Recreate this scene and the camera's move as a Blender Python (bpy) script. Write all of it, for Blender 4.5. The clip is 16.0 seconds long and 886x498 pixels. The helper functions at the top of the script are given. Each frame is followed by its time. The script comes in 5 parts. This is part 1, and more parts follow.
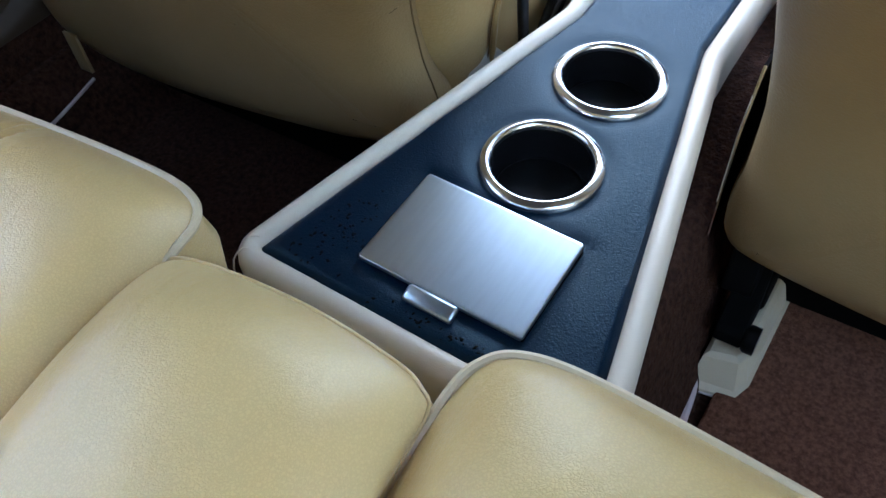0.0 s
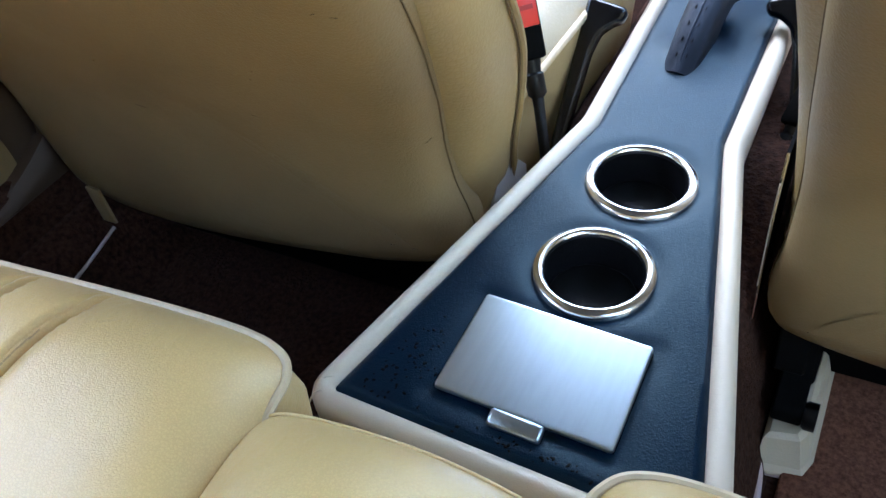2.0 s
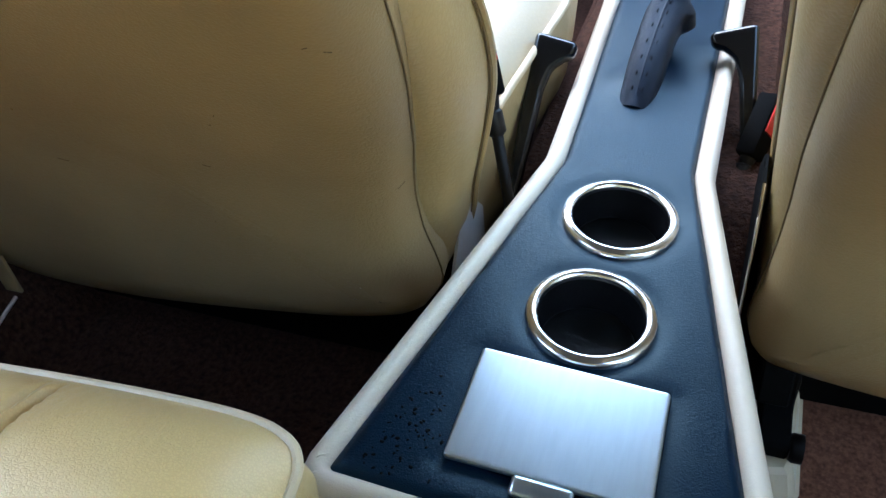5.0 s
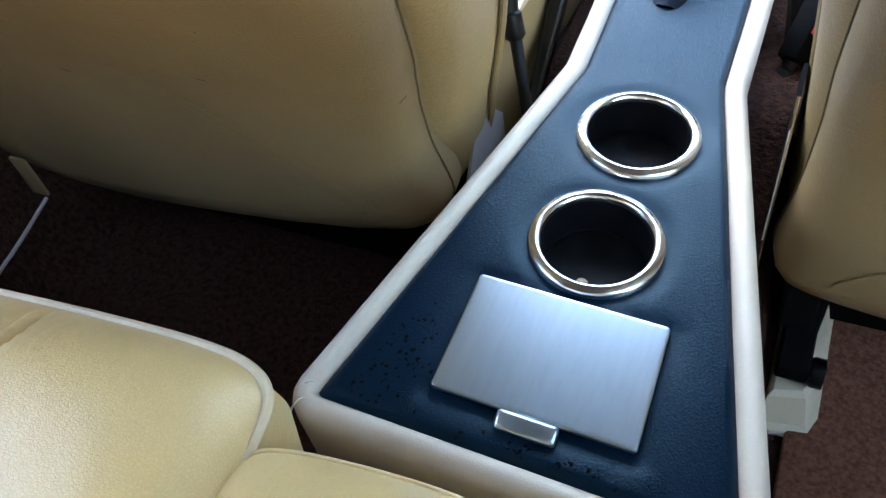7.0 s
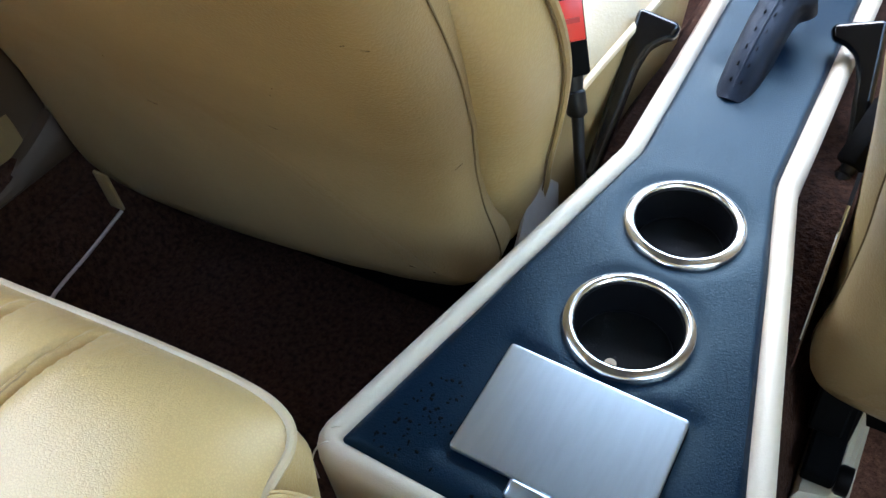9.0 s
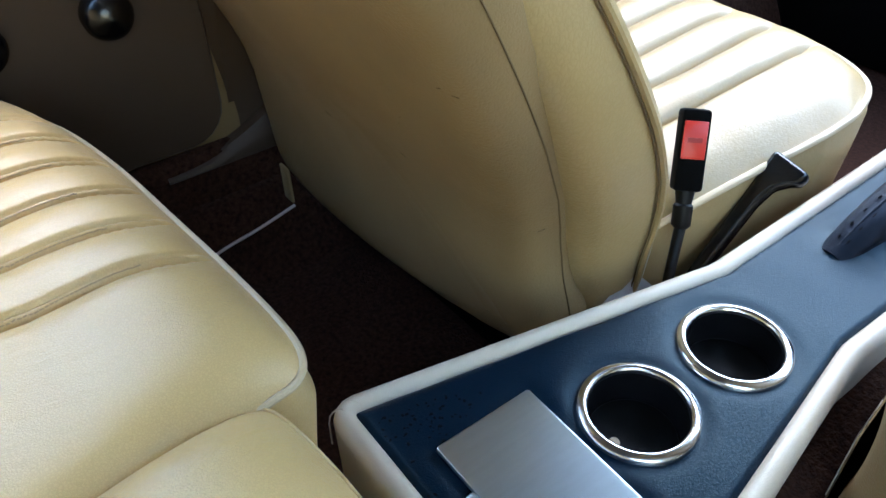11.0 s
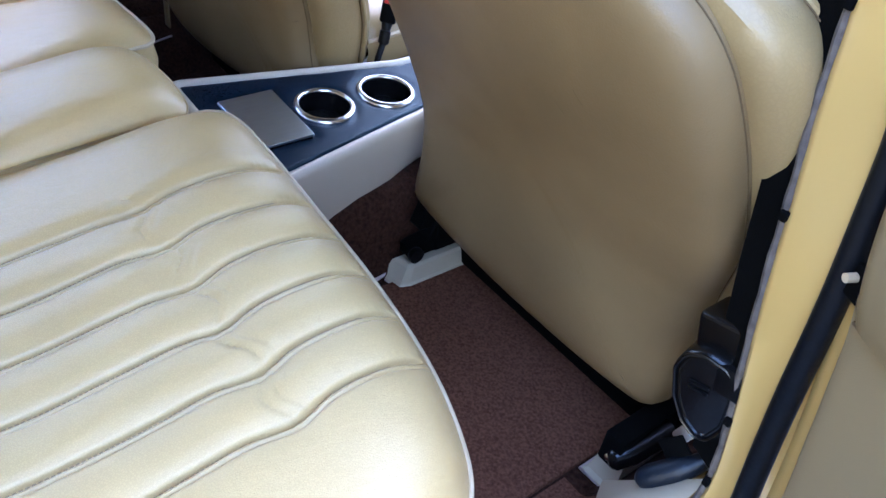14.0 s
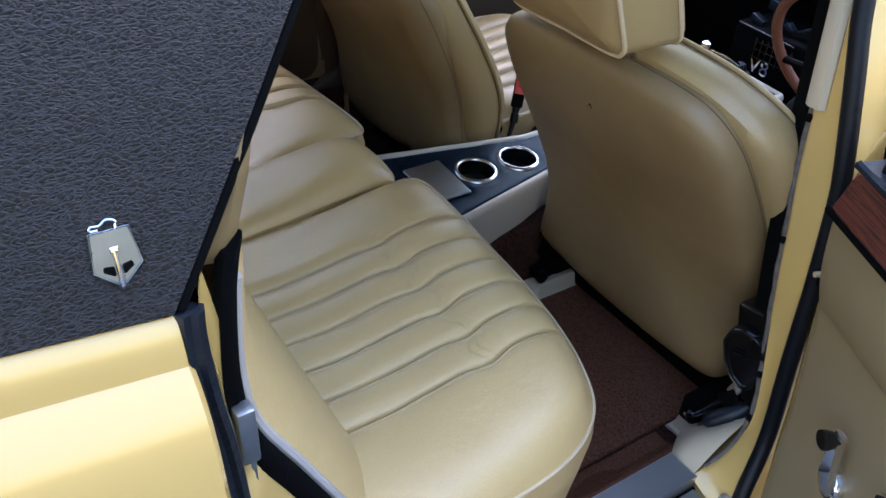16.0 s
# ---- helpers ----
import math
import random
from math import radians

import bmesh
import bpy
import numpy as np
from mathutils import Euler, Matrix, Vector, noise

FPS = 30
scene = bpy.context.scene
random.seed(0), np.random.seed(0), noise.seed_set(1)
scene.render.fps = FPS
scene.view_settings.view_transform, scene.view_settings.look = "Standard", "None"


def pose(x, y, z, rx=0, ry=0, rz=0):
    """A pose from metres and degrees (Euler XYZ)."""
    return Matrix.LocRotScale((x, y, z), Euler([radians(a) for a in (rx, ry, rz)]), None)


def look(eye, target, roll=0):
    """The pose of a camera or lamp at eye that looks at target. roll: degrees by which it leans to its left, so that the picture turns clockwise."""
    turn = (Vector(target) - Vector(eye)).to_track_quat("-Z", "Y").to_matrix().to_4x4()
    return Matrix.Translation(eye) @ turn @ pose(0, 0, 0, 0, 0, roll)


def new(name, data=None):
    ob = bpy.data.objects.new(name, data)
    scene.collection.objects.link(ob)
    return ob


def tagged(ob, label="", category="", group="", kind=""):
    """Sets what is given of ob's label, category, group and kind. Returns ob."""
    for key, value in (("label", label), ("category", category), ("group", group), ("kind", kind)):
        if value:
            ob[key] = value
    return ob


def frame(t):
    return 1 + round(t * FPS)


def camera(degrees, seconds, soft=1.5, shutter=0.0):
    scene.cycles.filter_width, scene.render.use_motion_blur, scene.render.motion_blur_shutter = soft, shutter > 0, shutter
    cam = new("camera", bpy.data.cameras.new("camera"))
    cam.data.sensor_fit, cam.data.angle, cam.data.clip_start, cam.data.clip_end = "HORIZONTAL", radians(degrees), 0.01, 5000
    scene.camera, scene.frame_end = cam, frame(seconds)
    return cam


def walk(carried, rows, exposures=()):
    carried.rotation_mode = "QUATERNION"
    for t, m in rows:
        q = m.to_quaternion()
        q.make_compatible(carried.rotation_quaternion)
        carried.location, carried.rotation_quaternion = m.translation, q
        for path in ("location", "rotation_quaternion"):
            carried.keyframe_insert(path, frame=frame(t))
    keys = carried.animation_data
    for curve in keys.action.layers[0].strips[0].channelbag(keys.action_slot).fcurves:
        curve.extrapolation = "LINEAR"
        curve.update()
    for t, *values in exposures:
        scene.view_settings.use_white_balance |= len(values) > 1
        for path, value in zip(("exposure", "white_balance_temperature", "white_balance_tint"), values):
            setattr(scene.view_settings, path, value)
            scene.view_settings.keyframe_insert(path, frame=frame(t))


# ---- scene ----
cam = camera(57.01, 16.0)
PATH = [
    (0, 0.2198, -0.4088, 0.7190, 40.16, 4.68, 33.31),
    (0.5, 0.2163, -0.4120, 0.7221, 41.06, 4.61, 31.64),
    (1, 0.1834, -0.4395, 0.7239, 42.37, 6.13, 29.45),
    (1.5, 0.1724, -0.4494, 0.7405, 42.92, 7.27, 29.55),
    (2, 0.1633, -0.4303, 0.7513, 45.82, 8.11, 27.49),
    (2.5, 0.1384, -0.4191, 0.7454, 48.03, 6.65, 22.81),
    (3, 0.1159, -0.4157, 0.7550, 50.93, 6.60, 21.66),
    (3.5, 0.1017, -0.4098, 0.7619, 53.88, 5.90, 19.82),
    (4, 0.0815, -0.4092, 0.7552, 55.77, 4.89, 18.58),
    (4.5, 0.0767, -0.4057, 0.7403, 55.74, 4.29, 17.38),
    (5, 0.0698, -0.4242, 0.7291, 47.84, 4.80, 19.22),
    (7.5, 0.1055, -0.3667, 0.7321, 39.78, 7.37, 23.65),
    (8, 0.1070, -0.3672, 0.7443, 40.23, 6.19, 25.40),
    (8.5, 0.1144, -0.3696, 0.7495, 40.57, 6.75, 28.87),
    (9, 0.1174, -0.3665, 0.7604, 43.39, 6.05, 30.75),
    (11.3, 0.2915, -0.3661, 0.7777, 54.82, 0.35, 58.20),
    (11.5, 0.3136, -0.3649, 0.7641, 57.20, -1.28, 61.29),
    (12, 0.4010, -0.4117, 0.7700, 57.51, -2.97, 65.19),
    (12.5, 0.4922, -0.4265, 0.7887, 57.50, -3.53, 64.11),
    (13, 0.6201, -0.4468, 0.7857, 56.17, -5.76, 59.01),
    (13.2, 0.6766, -0.4494, 0.7932, 55.70, -6.70, 58.10),
    (13.5, 0.7747, -0.4608, 0.8297, 54.83, -8.13, 53.95),
    (14, 0.9710, -0.6256, 0.9296, 50.92, -7.48, 52.09),
    (14.5, 1.0932, -0.7903, 1.0148, 50.33, -6.88, 50.03),
    (15, 1.1750, -0.9214, 1.0835, 50.88, -3.73, 48.66),
    (15.2, 1.2007, -0.9420, 1.1031, 50.90, -2.50, 50.10),
    (15.5, 1.2290, -0.9486, 1.1329, 50.96, -0.61, 56.32),
    (15.7, 1.2397, -0.9512, 1.1596, 53.30, -1.50, 57.80),
    (16, 1.2485, -0.9572, 1.2073, 53.51, -2.96, 56.98),
]
EXPOSURES = [(0.0, 3.27, 4970, 19), (1.0, 3.42, 5050, 19), (4.5, 3.6, 5090, 17), (5.0, 3.5, 5030, 15), (7.5, 3.7, 5050, 18), (9.0, 3.75, 5300, 17), (12.0, 3.2, 4800, 16), (13.2, 3.4, 4600, 26), (14.0, 3.1, 4660, 31), (14.5, 2.87, 4680, 31), (15.0, 2.35, 4980, 28), (15.2, 2.1, 4990, 28), (15.5, 1.95, 4980, 28), (15.7, 1.8, 4960, 28), (16.0, 2.03, 5050, 27)]
walk(cam, [(t, pose(x, y, z, rx, ry, rz)) for t, x, y, z, rx, ry, rz in PATH], EXPOSURES)

from mathutils.bvhtree import BVHTree

# ---- light ----
world = bpy.data.worlds.new("sky")
scene.world = world
world.use_nodes = True
wn = world.node_tree.nodes
sky = wn.new("ShaderNodeTexSky")
sky.sky_type, sky.sun_disc = "NISHITA", False
sky.sun_elevation, sky.sun_rotation = radians(58), radians(-45)
sky.dust_density, sky.air_density, sky.ozone_density = 2.0, 3.0, 1.0
world.node_tree.links.new(sky.outputs[0], wn["Background"].inputs[0])
wn["Background"].inputs[1].default_value = 0.15
sun_data = bpy.data.lights.new("sun", "SUN")
sun_data.energy, sun_data.angle, sun_data.color = 0.45, radians(60), (1.0, 0.97, 0.93)
sun = new("sun", sun_data)
sun.matrix_world = look((-1.5, 1.5, 3.39), (0, 0, 0))


# ---- materials ----
def material(name, base, rough=0.5, metal=0.0, second=None, grain=None, bump=0.0, big=3.0, mix=0.5, coat=0.0, kind="noise", stretch=(1, 1, 1), spec=0.5, detail=6.0, wrinkle=0.0, warp=0.0, turn=0.0, crack=0.0):
    """A procedural surface: two tones at a large scale, and a fine relief."""
    m = bpy.data.materials.new(name)
    m.use_nodes = True
    nt = m.node_tree
    n, link = nt.nodes, nt.links.new
    b = n["Principled BSDF"]
    b.inputs["Metallic"].default_value = metal
    b.inputs["Coat Weight"].default_value = coat
    b.inputs["Coat Roughness"].default_value = 0.05
    b.inputs["Specular IOR Level"].default_value = spec
    tc = n.new("ShaderNodeTexCoord")
    mp = n.new("ShaderNodeMapping")
    mp.inputs["Scale"].default_value = stretch
    mp.inputs["Rotation"].default_value = (turn, 0, 0)
    link(tc.outputs["Object"], mp.inputs[0])
    t = n.new("ShaderNodeTexNoise")
    t.inputs["Scale"].default_value, t.inputs["Detail"].default_value = big, 4.0
    t.inputs["Distortion"].default_value = warp
    link(mp.outputs[0], t.inputs["Vector"])
    c = n.new("ShaderNodeMix")
    c.data_type = "RGBA"
    c.inputs[6].default_value = (*base, 1)
    c.inputs[7].default_value = (*(second or [v * 0.8 for v in base]), 1)
    r = n.new("ShaderNodeMapRange")
    r.inputs["From Min"].default_value, r.inputs["From Max"].default_value = 0.35, 0.7
    r.inputs["To Max"].default_value = mix
    link(t.outputs[0], r.inputs[0])
    link(r.outputs[0], c.inputs[0])
    link(c.outputs[2], b.inputs["Base Color"])
    rr = n.new("ShaderNodeMapRange")
    rr.inputs["To Min"].default_value, rr.inputs["To Max"].default_value = rough * 0.85, min(1, rough * 1.2)
    link(t.outputs[0], rr.inputs[0])
    link(rr.outputs[0], b.inputs["Roughness"])
    if grain:
        if kind == "leather":
            f = n.new("ShaderNodeTexVoronoi")
            f.feature = "DISTANCE_TO_EDGE"
            f.inputs["Scale"].default_value = grain
            w = n.new("ShaderNodeTexNoise")
            w.inputs["Scale"].default_value = grain * 0.35
            wm = n.new("ShaderNodeVectorMath")
            wm.operation = "MULTIPLY_ADD"
            wm.inputs[1].default_value = (1.6 / grain,) * 3
            link(w.outputs["Color"], wm.inputs[0])
            link(mp.outputs[0], wm.inputs[2])
            link(wm.outputs[0], f.inputs["Vector"])
            fr = n.new("ShaderNodeMapRange")
            fr.inputs["From Max"].default_value = 0.25
            link(f.outputs["Distance"], fr.inputs[0])
            height = fr.outputs[0]
            if crack:
                dk = n.new("ShaderNodeMix")
                dk.data_type, dk.blend_type = "RGBA", "MULTIPLY"
                dk.inputs[7].default_value = (1 - crack, 1 - crack * 1.15, 1 - crack * 1.3, 1)
                inv = n.new("ShaderNodeMath")
                inv.operation = "SUBTRACT"
                inv.inputs[0].default_value = 1.0
                link(height, inv.inputs[1])
                link(inv.outputs[0], dk.inputs[0])
                link(c.outputs[2], dk.inputs[6])
                link(dk.outputs[2], b.inputs["Base Color"])
        else:
            f = n.new("ShaderNodeTexNoise")
            f.inputs["Scale"].default_value, f.inputs["Detail"].default_value = grain, detail
            link(mp.outputs[0], f.inputs["Vector"])
            height = f.outputs[0]
        bp = n.new("ShaderNodeBump")
        bp.inputs["Strength"].default_value, bp.inputs["Distance"].default_value = bump, 1.0 / grain
        link(height, bp.inputs["Height"])
        if wrinkle:
            k = n.new("ShaderNodeTexNoise")
            k.inputs["Scale"].default_value, k.inputs["Detail"].default_value, k.inputs["Distortion"].default_value = 55, 3.0, 1.2
            km = n.new("ShaderNodeMapping")
            km.inputs["Scale"].default_value = (1.0, 0.45, 1.0)
            link(tc.outputs["Object"], km.inputs[0])
            link(km.outputs[0], k.inputs["Vector"])
            kb = n.new("ShaderNodeBump")
            kb.inputs["Strength"].default_value, kb.inputs["Distance"].default_value = wrinkle, 0.008
            link(k.outputs[0], kb.inputs["Height"])
            link(kb.outputs[0], bp.inputs["Normal"])
        link(bp.outputs[0], b.inputs["Normal"])
    return m


LEATHER = material("tan_leather", (0.61, 0.437, 0.182), 0.31, second=(0.52, 0.367, 0.146), grain=480, bump=0.17, kind="leather", big=6, wrinkle=0.10, spec=0.60, crack=0.10)
# Rear leather darkened to offset strong light on the front seats.
LEATHER_FRONT = material("dimmed_tan_leather", (0.345, 0.245, 0.102), 0.36, second=(0.30, 0.210, 0.086), grain=190, bump=0.09, kind="leather", big=6, wrinkle=0.04, spec=0.6, crack=0.06)
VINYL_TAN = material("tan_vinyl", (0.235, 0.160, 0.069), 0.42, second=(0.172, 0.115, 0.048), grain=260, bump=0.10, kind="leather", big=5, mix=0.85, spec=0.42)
CREAM = material("cream_leather", (0.58, 0.50, 0.38), 0.4, second=(0.53, 0.45, 0.34), grain=500, bump=0.15, kind="leather", big=8)
PIPING = material("cream_piping", (0.56, 0.44, 0.27), 0.45, big=20)
NAVY = material("navy_leather", (0.002, 0.008, 0.019), 0.29, second=(0.003, 0.010, 0.023), grain=470, bump=0.19, kind="leather", big=9, spec=0.18)
# Blue sheen tint stands in for the sky's reflection.
NAVY.node_tree.nodes["Principled BSDF"].inputs["Specular Tint"].default_value = (0.58, 0.90, 1.0, 1)
STEEL = material("brushed_steel", (0.50, 0.575, 0.63), 0.30, 1.0, second=(0.43, 0.50, 0.56), grain=900, bump=0.004, big=30, stretch=(8, 1, 1))
CHROME = material("polished_chrome", (0.8, 0.8, 0.8), 0.08, 1.0, big=9)
RING = material("satin_chrome", (0.74, 0.75, 0.76), 0.20, 1.0, big=40)
CARPET = material("brown_carpet", (0.050, 0.023, 0.014), 0.95, second=(0.015, 0.007, 0.005), grain=260, bump=1.0, big=150, mix=0.9, spec=0.1)
BLACK = material("black_plastic", (0.0025, 0.0025, 0.003), 0.25, grain=300, bump=0.05, big=10)
MATT = material("matt_black", (0.0022, 0.0022, 0.0022), 0.8, grain=300, bump=0.1, big=10, spec=0.06)
RUBBER = material("black_rubber", (0.003, 0.0042, 0.007), 0.42, grain=90, bump=0.10, big=12, spec=0.22)
RED = material("red_plastic", (0.62, 0.035, 0.02), 0.35, big=10)
YELLOW = material("yellow_paint", (0.57, 0.378, 0.110), 0.22, second=(0.53, 0.35, 0.098), coat=1.0, big=3)
VINYL = material("brown_black_vinyl", (0.0100, 0.0086, 0.0080), 0.40, second=(0.0155, 0.0130, 0.0118), grain=300, bump=0.50, kind="leather", big=8, stretch=(1, 0.62, 1.0), spec=0.20, turn=0.4, crack=-1.8)
# Warm sheen tint takes the sky's blue out of the reflection.
VINYL.node_tree.nodes["Principled BSDF"].inputs["Specular Tint"].default_value = (1.0, 0.93, 0.88, 1)
WOOD = material("dark_rosewood", (0.135, 0.034, 0.020), 0.34, second=(0.006, 0.004, 0.005), big=18, mix=1.0, coat=0.2, stretch=(0.8, 1, 12), grain=60, bump=0.05, warp=1.1, spec=0.3)
ALU = material("ribbed_aluminium", (0.74, 0.74, 0.74), 0.40, 1.0, grain=300, bump=0.03, big=10, stretch=(1, 0.2, 1), spec=0.6)
BEIGE = material("beige_trim", (0.49, 0.40, 0.265), 0.5, grain=400, bump=0.15, big=6)
GROUND = material("grey_tarmac", (0.045, 0.045, 0.047), 0.9, grain=160, bump=0.7, big=4)
# Never in view; kept dark to cut bounced fill light.
HEADLINING = material("grey_headlining", (0.12, 0.11, 0.10), 0.9, grain=200, bump=0.2, big=4)

CARPET_RED = material("reddish_carpet", (0.185, 0.080, 0.045), 0.95, second=(0.065, 0.027, 0.016), grain=420, bump=1.0, big=240, mix=0.85, spec=0.1)
WELL = material("glossy_black_well", (0.005, 0.005, 0.006), 0.18, big=10, spec=0.55)
WELLMAT = material("black_well_mat", (0.006, 0.006, 0.0065), 0.38, grain=420, bump=0.9, kind="leather", big=10, spec=0.35)
PLASTIC = material("satin_black_plastic", (0.0025, 0.0025, 0.003), 0.42, grain=400, bump=0.06, big=14, spec=0.22)
HOLE = material("torn_hole", (0.012, 0.008, 0.006), 0.9)
GAITER = material("dark_gaiter_leather", (0.005, 0.0055, 0.0095), 0.38, second=(0.0035, 0.004, 0.007), grain=380, bump=0.30, kind="leather", big=12, spec=0.25)
# Sky blue put into the gaiter's sheen as well.
GAITER.node_tree.nodes["Principled BSDF"].inputs["Specular Tint"].default_value = (0.55, 0.72, 1.0, 1)
STITCH = material("black_thread", (0.002, 0.002, 0.003), 0.8, spec=0.05)
STITCH_TAN = material("tan_thread", (0.38, 0.275, 0.135), 0.8)
PINK = material("pinkish_binding", (0.52, 0.40, 0.36), 0.8, grain=500, bump=0.4, big=30)
WELT = material("pale_grey_welt", (0.40, 0.355, 0.320), 0.8, grain=600, bump=0.3, big=30)
RUBY = material("dark_red_print", (0.35, 0.02, 0.015), 0.4)
WEBBING = material("black_webbing", (0.003, 0.003, 0.0035), 0.75, grain=500, bump=0.3, big=30, spec=0.15)
TRIM_TAN = material("tan_door_vinyl", (0.235, 0.172, 0.082), 0.42, second=(0.205, 0.15, 0.07), grain=600, bump=0.12, kind="leather", big=5)
LEDGE = material("blue_black_ledge", (0.006, 0.011, 0.018), 0.36, grain=160, bump=0.06, big=18, spec=0.3)
RUBBER_WORN = material("worn_rubber", (0.005, 0.0075, 0.013), 0.38, second=(0.010, 0.014, 0.022), grain=90, bump=0.16, big=14, mix=0.8, spec=0.35)
ZINC = material("dull_zinc", (0.30, 0.33, 0.37), 0.38, 0.9, second=(0.22, 0.25, 0.29), grain=200, bump=0.05, big=40)
SEALBLACK = material("black_felt_seal", (0.0025, 0.0025, 0.003), 0.9, grain=400, bump=0.5, big=20, spec=0.05)
TAUPE = material("taupe_welt", (0.13, 0.105, 0.085), 0.7, second=(0.05, 0.04, 0.035), grain=300, bump=0.4, big=60, mix=0.9)
# Paler than bare steel: bright reflections put into the colour.
PLATE = material("lit_steel_plate", (0.62, 0.62, 0.62), 0.42, 0.35, second=(0.5, 0.5, 0.5), grain=200, bump=0.05, big=30)
# Brown for sewn seams and for lines drawn as crease shade.
SEAM_SHADE = material("brown_seam_and_shade", (0.12, 0.080, 0.034), 0.8)
NICK = material("dark_nick", (0.09, 0.06, 0.032), 0.8)
GLASS = bpy.data.materials.new("clear_glass")
GLASS.use_nodes = True
_g = GLASS.node_tree.nodes["Principled BSDF"]
_g.inputs["Transmission Weight"].default_value, _g.inputs["Roughness"].default_value, _g.inputs["IOR"].default_value = 1.0, 0.0, 1.45
_g.inputs["Base Color"].default_value = (0.92, 0.97, 0.93, 1)
# Brown trim with the shade of the dim left side in its colour.
TRIM_DARK = material("shaded_brown_vinyl", (0.056, 0.033, 0.017), 0.55, second=(0.040, 0.024, 0.013), grain=600, bump=0.12, kind="leather", big=5)
SHIELD = material("satin_metal", (0.19, 0.215, 0.245), 0.28, 1.0, big=60)
RIM = material("brown_rim_leather", (0.22, 0.085, 0.045), 0.4, grain=300, bump=0.2, kind="leather", big=12)


# ---- mesh helpers ----
def link_mesh(name, bm, mat, smooth=True):
    me = bpy.data.meshes.new(name)
    bmesh.ops.recalc_face_normals(bm, faces=bm.faces)
    bm.to_mesh(me)
    bm.free()
    if smooth:
        me.shade_smooth()
        me.set_sharp_from_angle(angle=radians(42))
    me.materials.append(mat)
    return new(name, me)


def part(name, bm, mat, parent, label="", smooth=True):
    ob = link_mesh(name, bm, mat, smooth)
    ob.parent = parent
    if label:
        ob["label"] = label
    return ob


def thing(name, label, category, group="", kind="", at=None):
    ob = new(name)
    ob.empty_display_size = 0.05
    if at is not None:
        ob.matrix_basis = at
    return tagged(ob, label, category, group, kind)


def structure(name, bm, mat, label, category, smooth=True):
    return tagged(link_mesh(name, bm, mat, smooth), label, category, "", "structure")


def loft(rings, closed=True, caps=True, bm=None):
    """Skin over rings of equally many points."""
    bm = bm or bmesh.new()
    vs = [[bm.verts.new(p) for p in ring] for ring in rings]
    n = len(vs[0])
    for a, b in zip(vs, vs[1:]):
        for i in range(n if closed else n - 1):
            j = (i + 1) % n
            bm.faces.new((a[i], a[j], b[j], b[i]))
    if caps and closed:
        for ring, back in ((vs[0], True), (vs[-1], False)):
            if n > 8:
                c = sum((v.co for v in ring), Vector()) / n
                inner = [bm.verts.new(v.co.lerp(c, 0.03)) for v in ring]
                for i in range(n):
                    j = (i + 1) % n
                    bm.faces.new((ring[i], ring[j], inner[j], inner[i]))
                ring = inner
            bm.faces.new(ring[::-1] if back else ring)
    return bm


def arc_poly(points, radii, seg=8):
    """A polygon with rounded corners."""
    out, n = [], len(points)
    pts = [Vector(p) for p in points]
    for i in range(n):
        p, a, b = pts[i], pts[i - 1], pts[(i + 1) % n]
        r = radii[i] if hasattr(radii, "__len__") else radii
        da, db = (a - p).normalized(), (b - p).normalized()
        ang = da.angle(db)
        if r <= 0 or ang > 3.1:
            out.append(p)
            continue
        d = min(r / math.tan(ang / 2), 0.49 * (a - p).length, 0.49 * (b - p).length)
        rr = d * math.tan(ang / 2)
        c = p + (da + db).normalized() * (rr / math.sin(ang / 2))
        s, e = p + da * d - c, p + db * d - c
        for k in range(seg + 1):
            f = k / seg
            v = s.lerp(e, f)
            out.append(c + v.normalized() * rr)
    return out


def even(points, n):
    """n points at even steps round a closed line."""
    p = np.array([tuple(v) for v in points], float)
    q = np.vstack([p, p[:1]])
    d = np.r_[0, np.cumsum(np.linalg.norm(np.diff(q, axis=0), axis=1))]
    s = np.linspace(0, d[-1], n, endpoint=False)
    return np.stack([np.interp(s, d, q[:, k]) for k in range(q.shape[1])], -1)


def inset(p, d):
    """A closed plane line (counter-clockwise) moved inwards by d."""
    t = np.roll(p, -1, 0) - np.roll(p, 1, 0)
    t /= np.linalg.norm(t, axis=1, keepdims=True) + 1e-12
    return p + d * np.stack([-t[:, 1], t[:, 0]], -1)


def tube(points, r, sides=8, closed=False, bm=None, caps=True):
    """A round rod along points; r may vary."""
    pts = [Vector(p) for p in points]
    n = len(pts)
    rings, up = [], Vector((0, 0, 1))
    last = None
    for i, p in enumerate(pts):
        a = pts[i - 1] if i or closed else p
        b = pts[(i + 1) % n] if i < n - 1 or closed else p
        d = (b - a).normalized()
        side = last - d * last.dot(d) if last else (d.cross(up) if abs(d.z) < 0.95 else d.cross(Vector((1, 0, 0))))
        side.normalize()
        last = side
        o = d.cross(side)
        rad = float(r[i] if hasattr(r, "__len__") else r)
        rings.append([p + rad * (math.cos(k) * side + math.sin(k) * o) for k in np.linspace(0, math.tau, sides, endpoint=False)])
    if closed:
        rings.append(rings[0])
        bm = loft(rings, caps=False, bm=bm)
        bmesh.ops.remove_doubles(bm, verts=bm.verts, dist=1e-5)
        return bm
    return loft(rings, caps=caps, bm=bm)


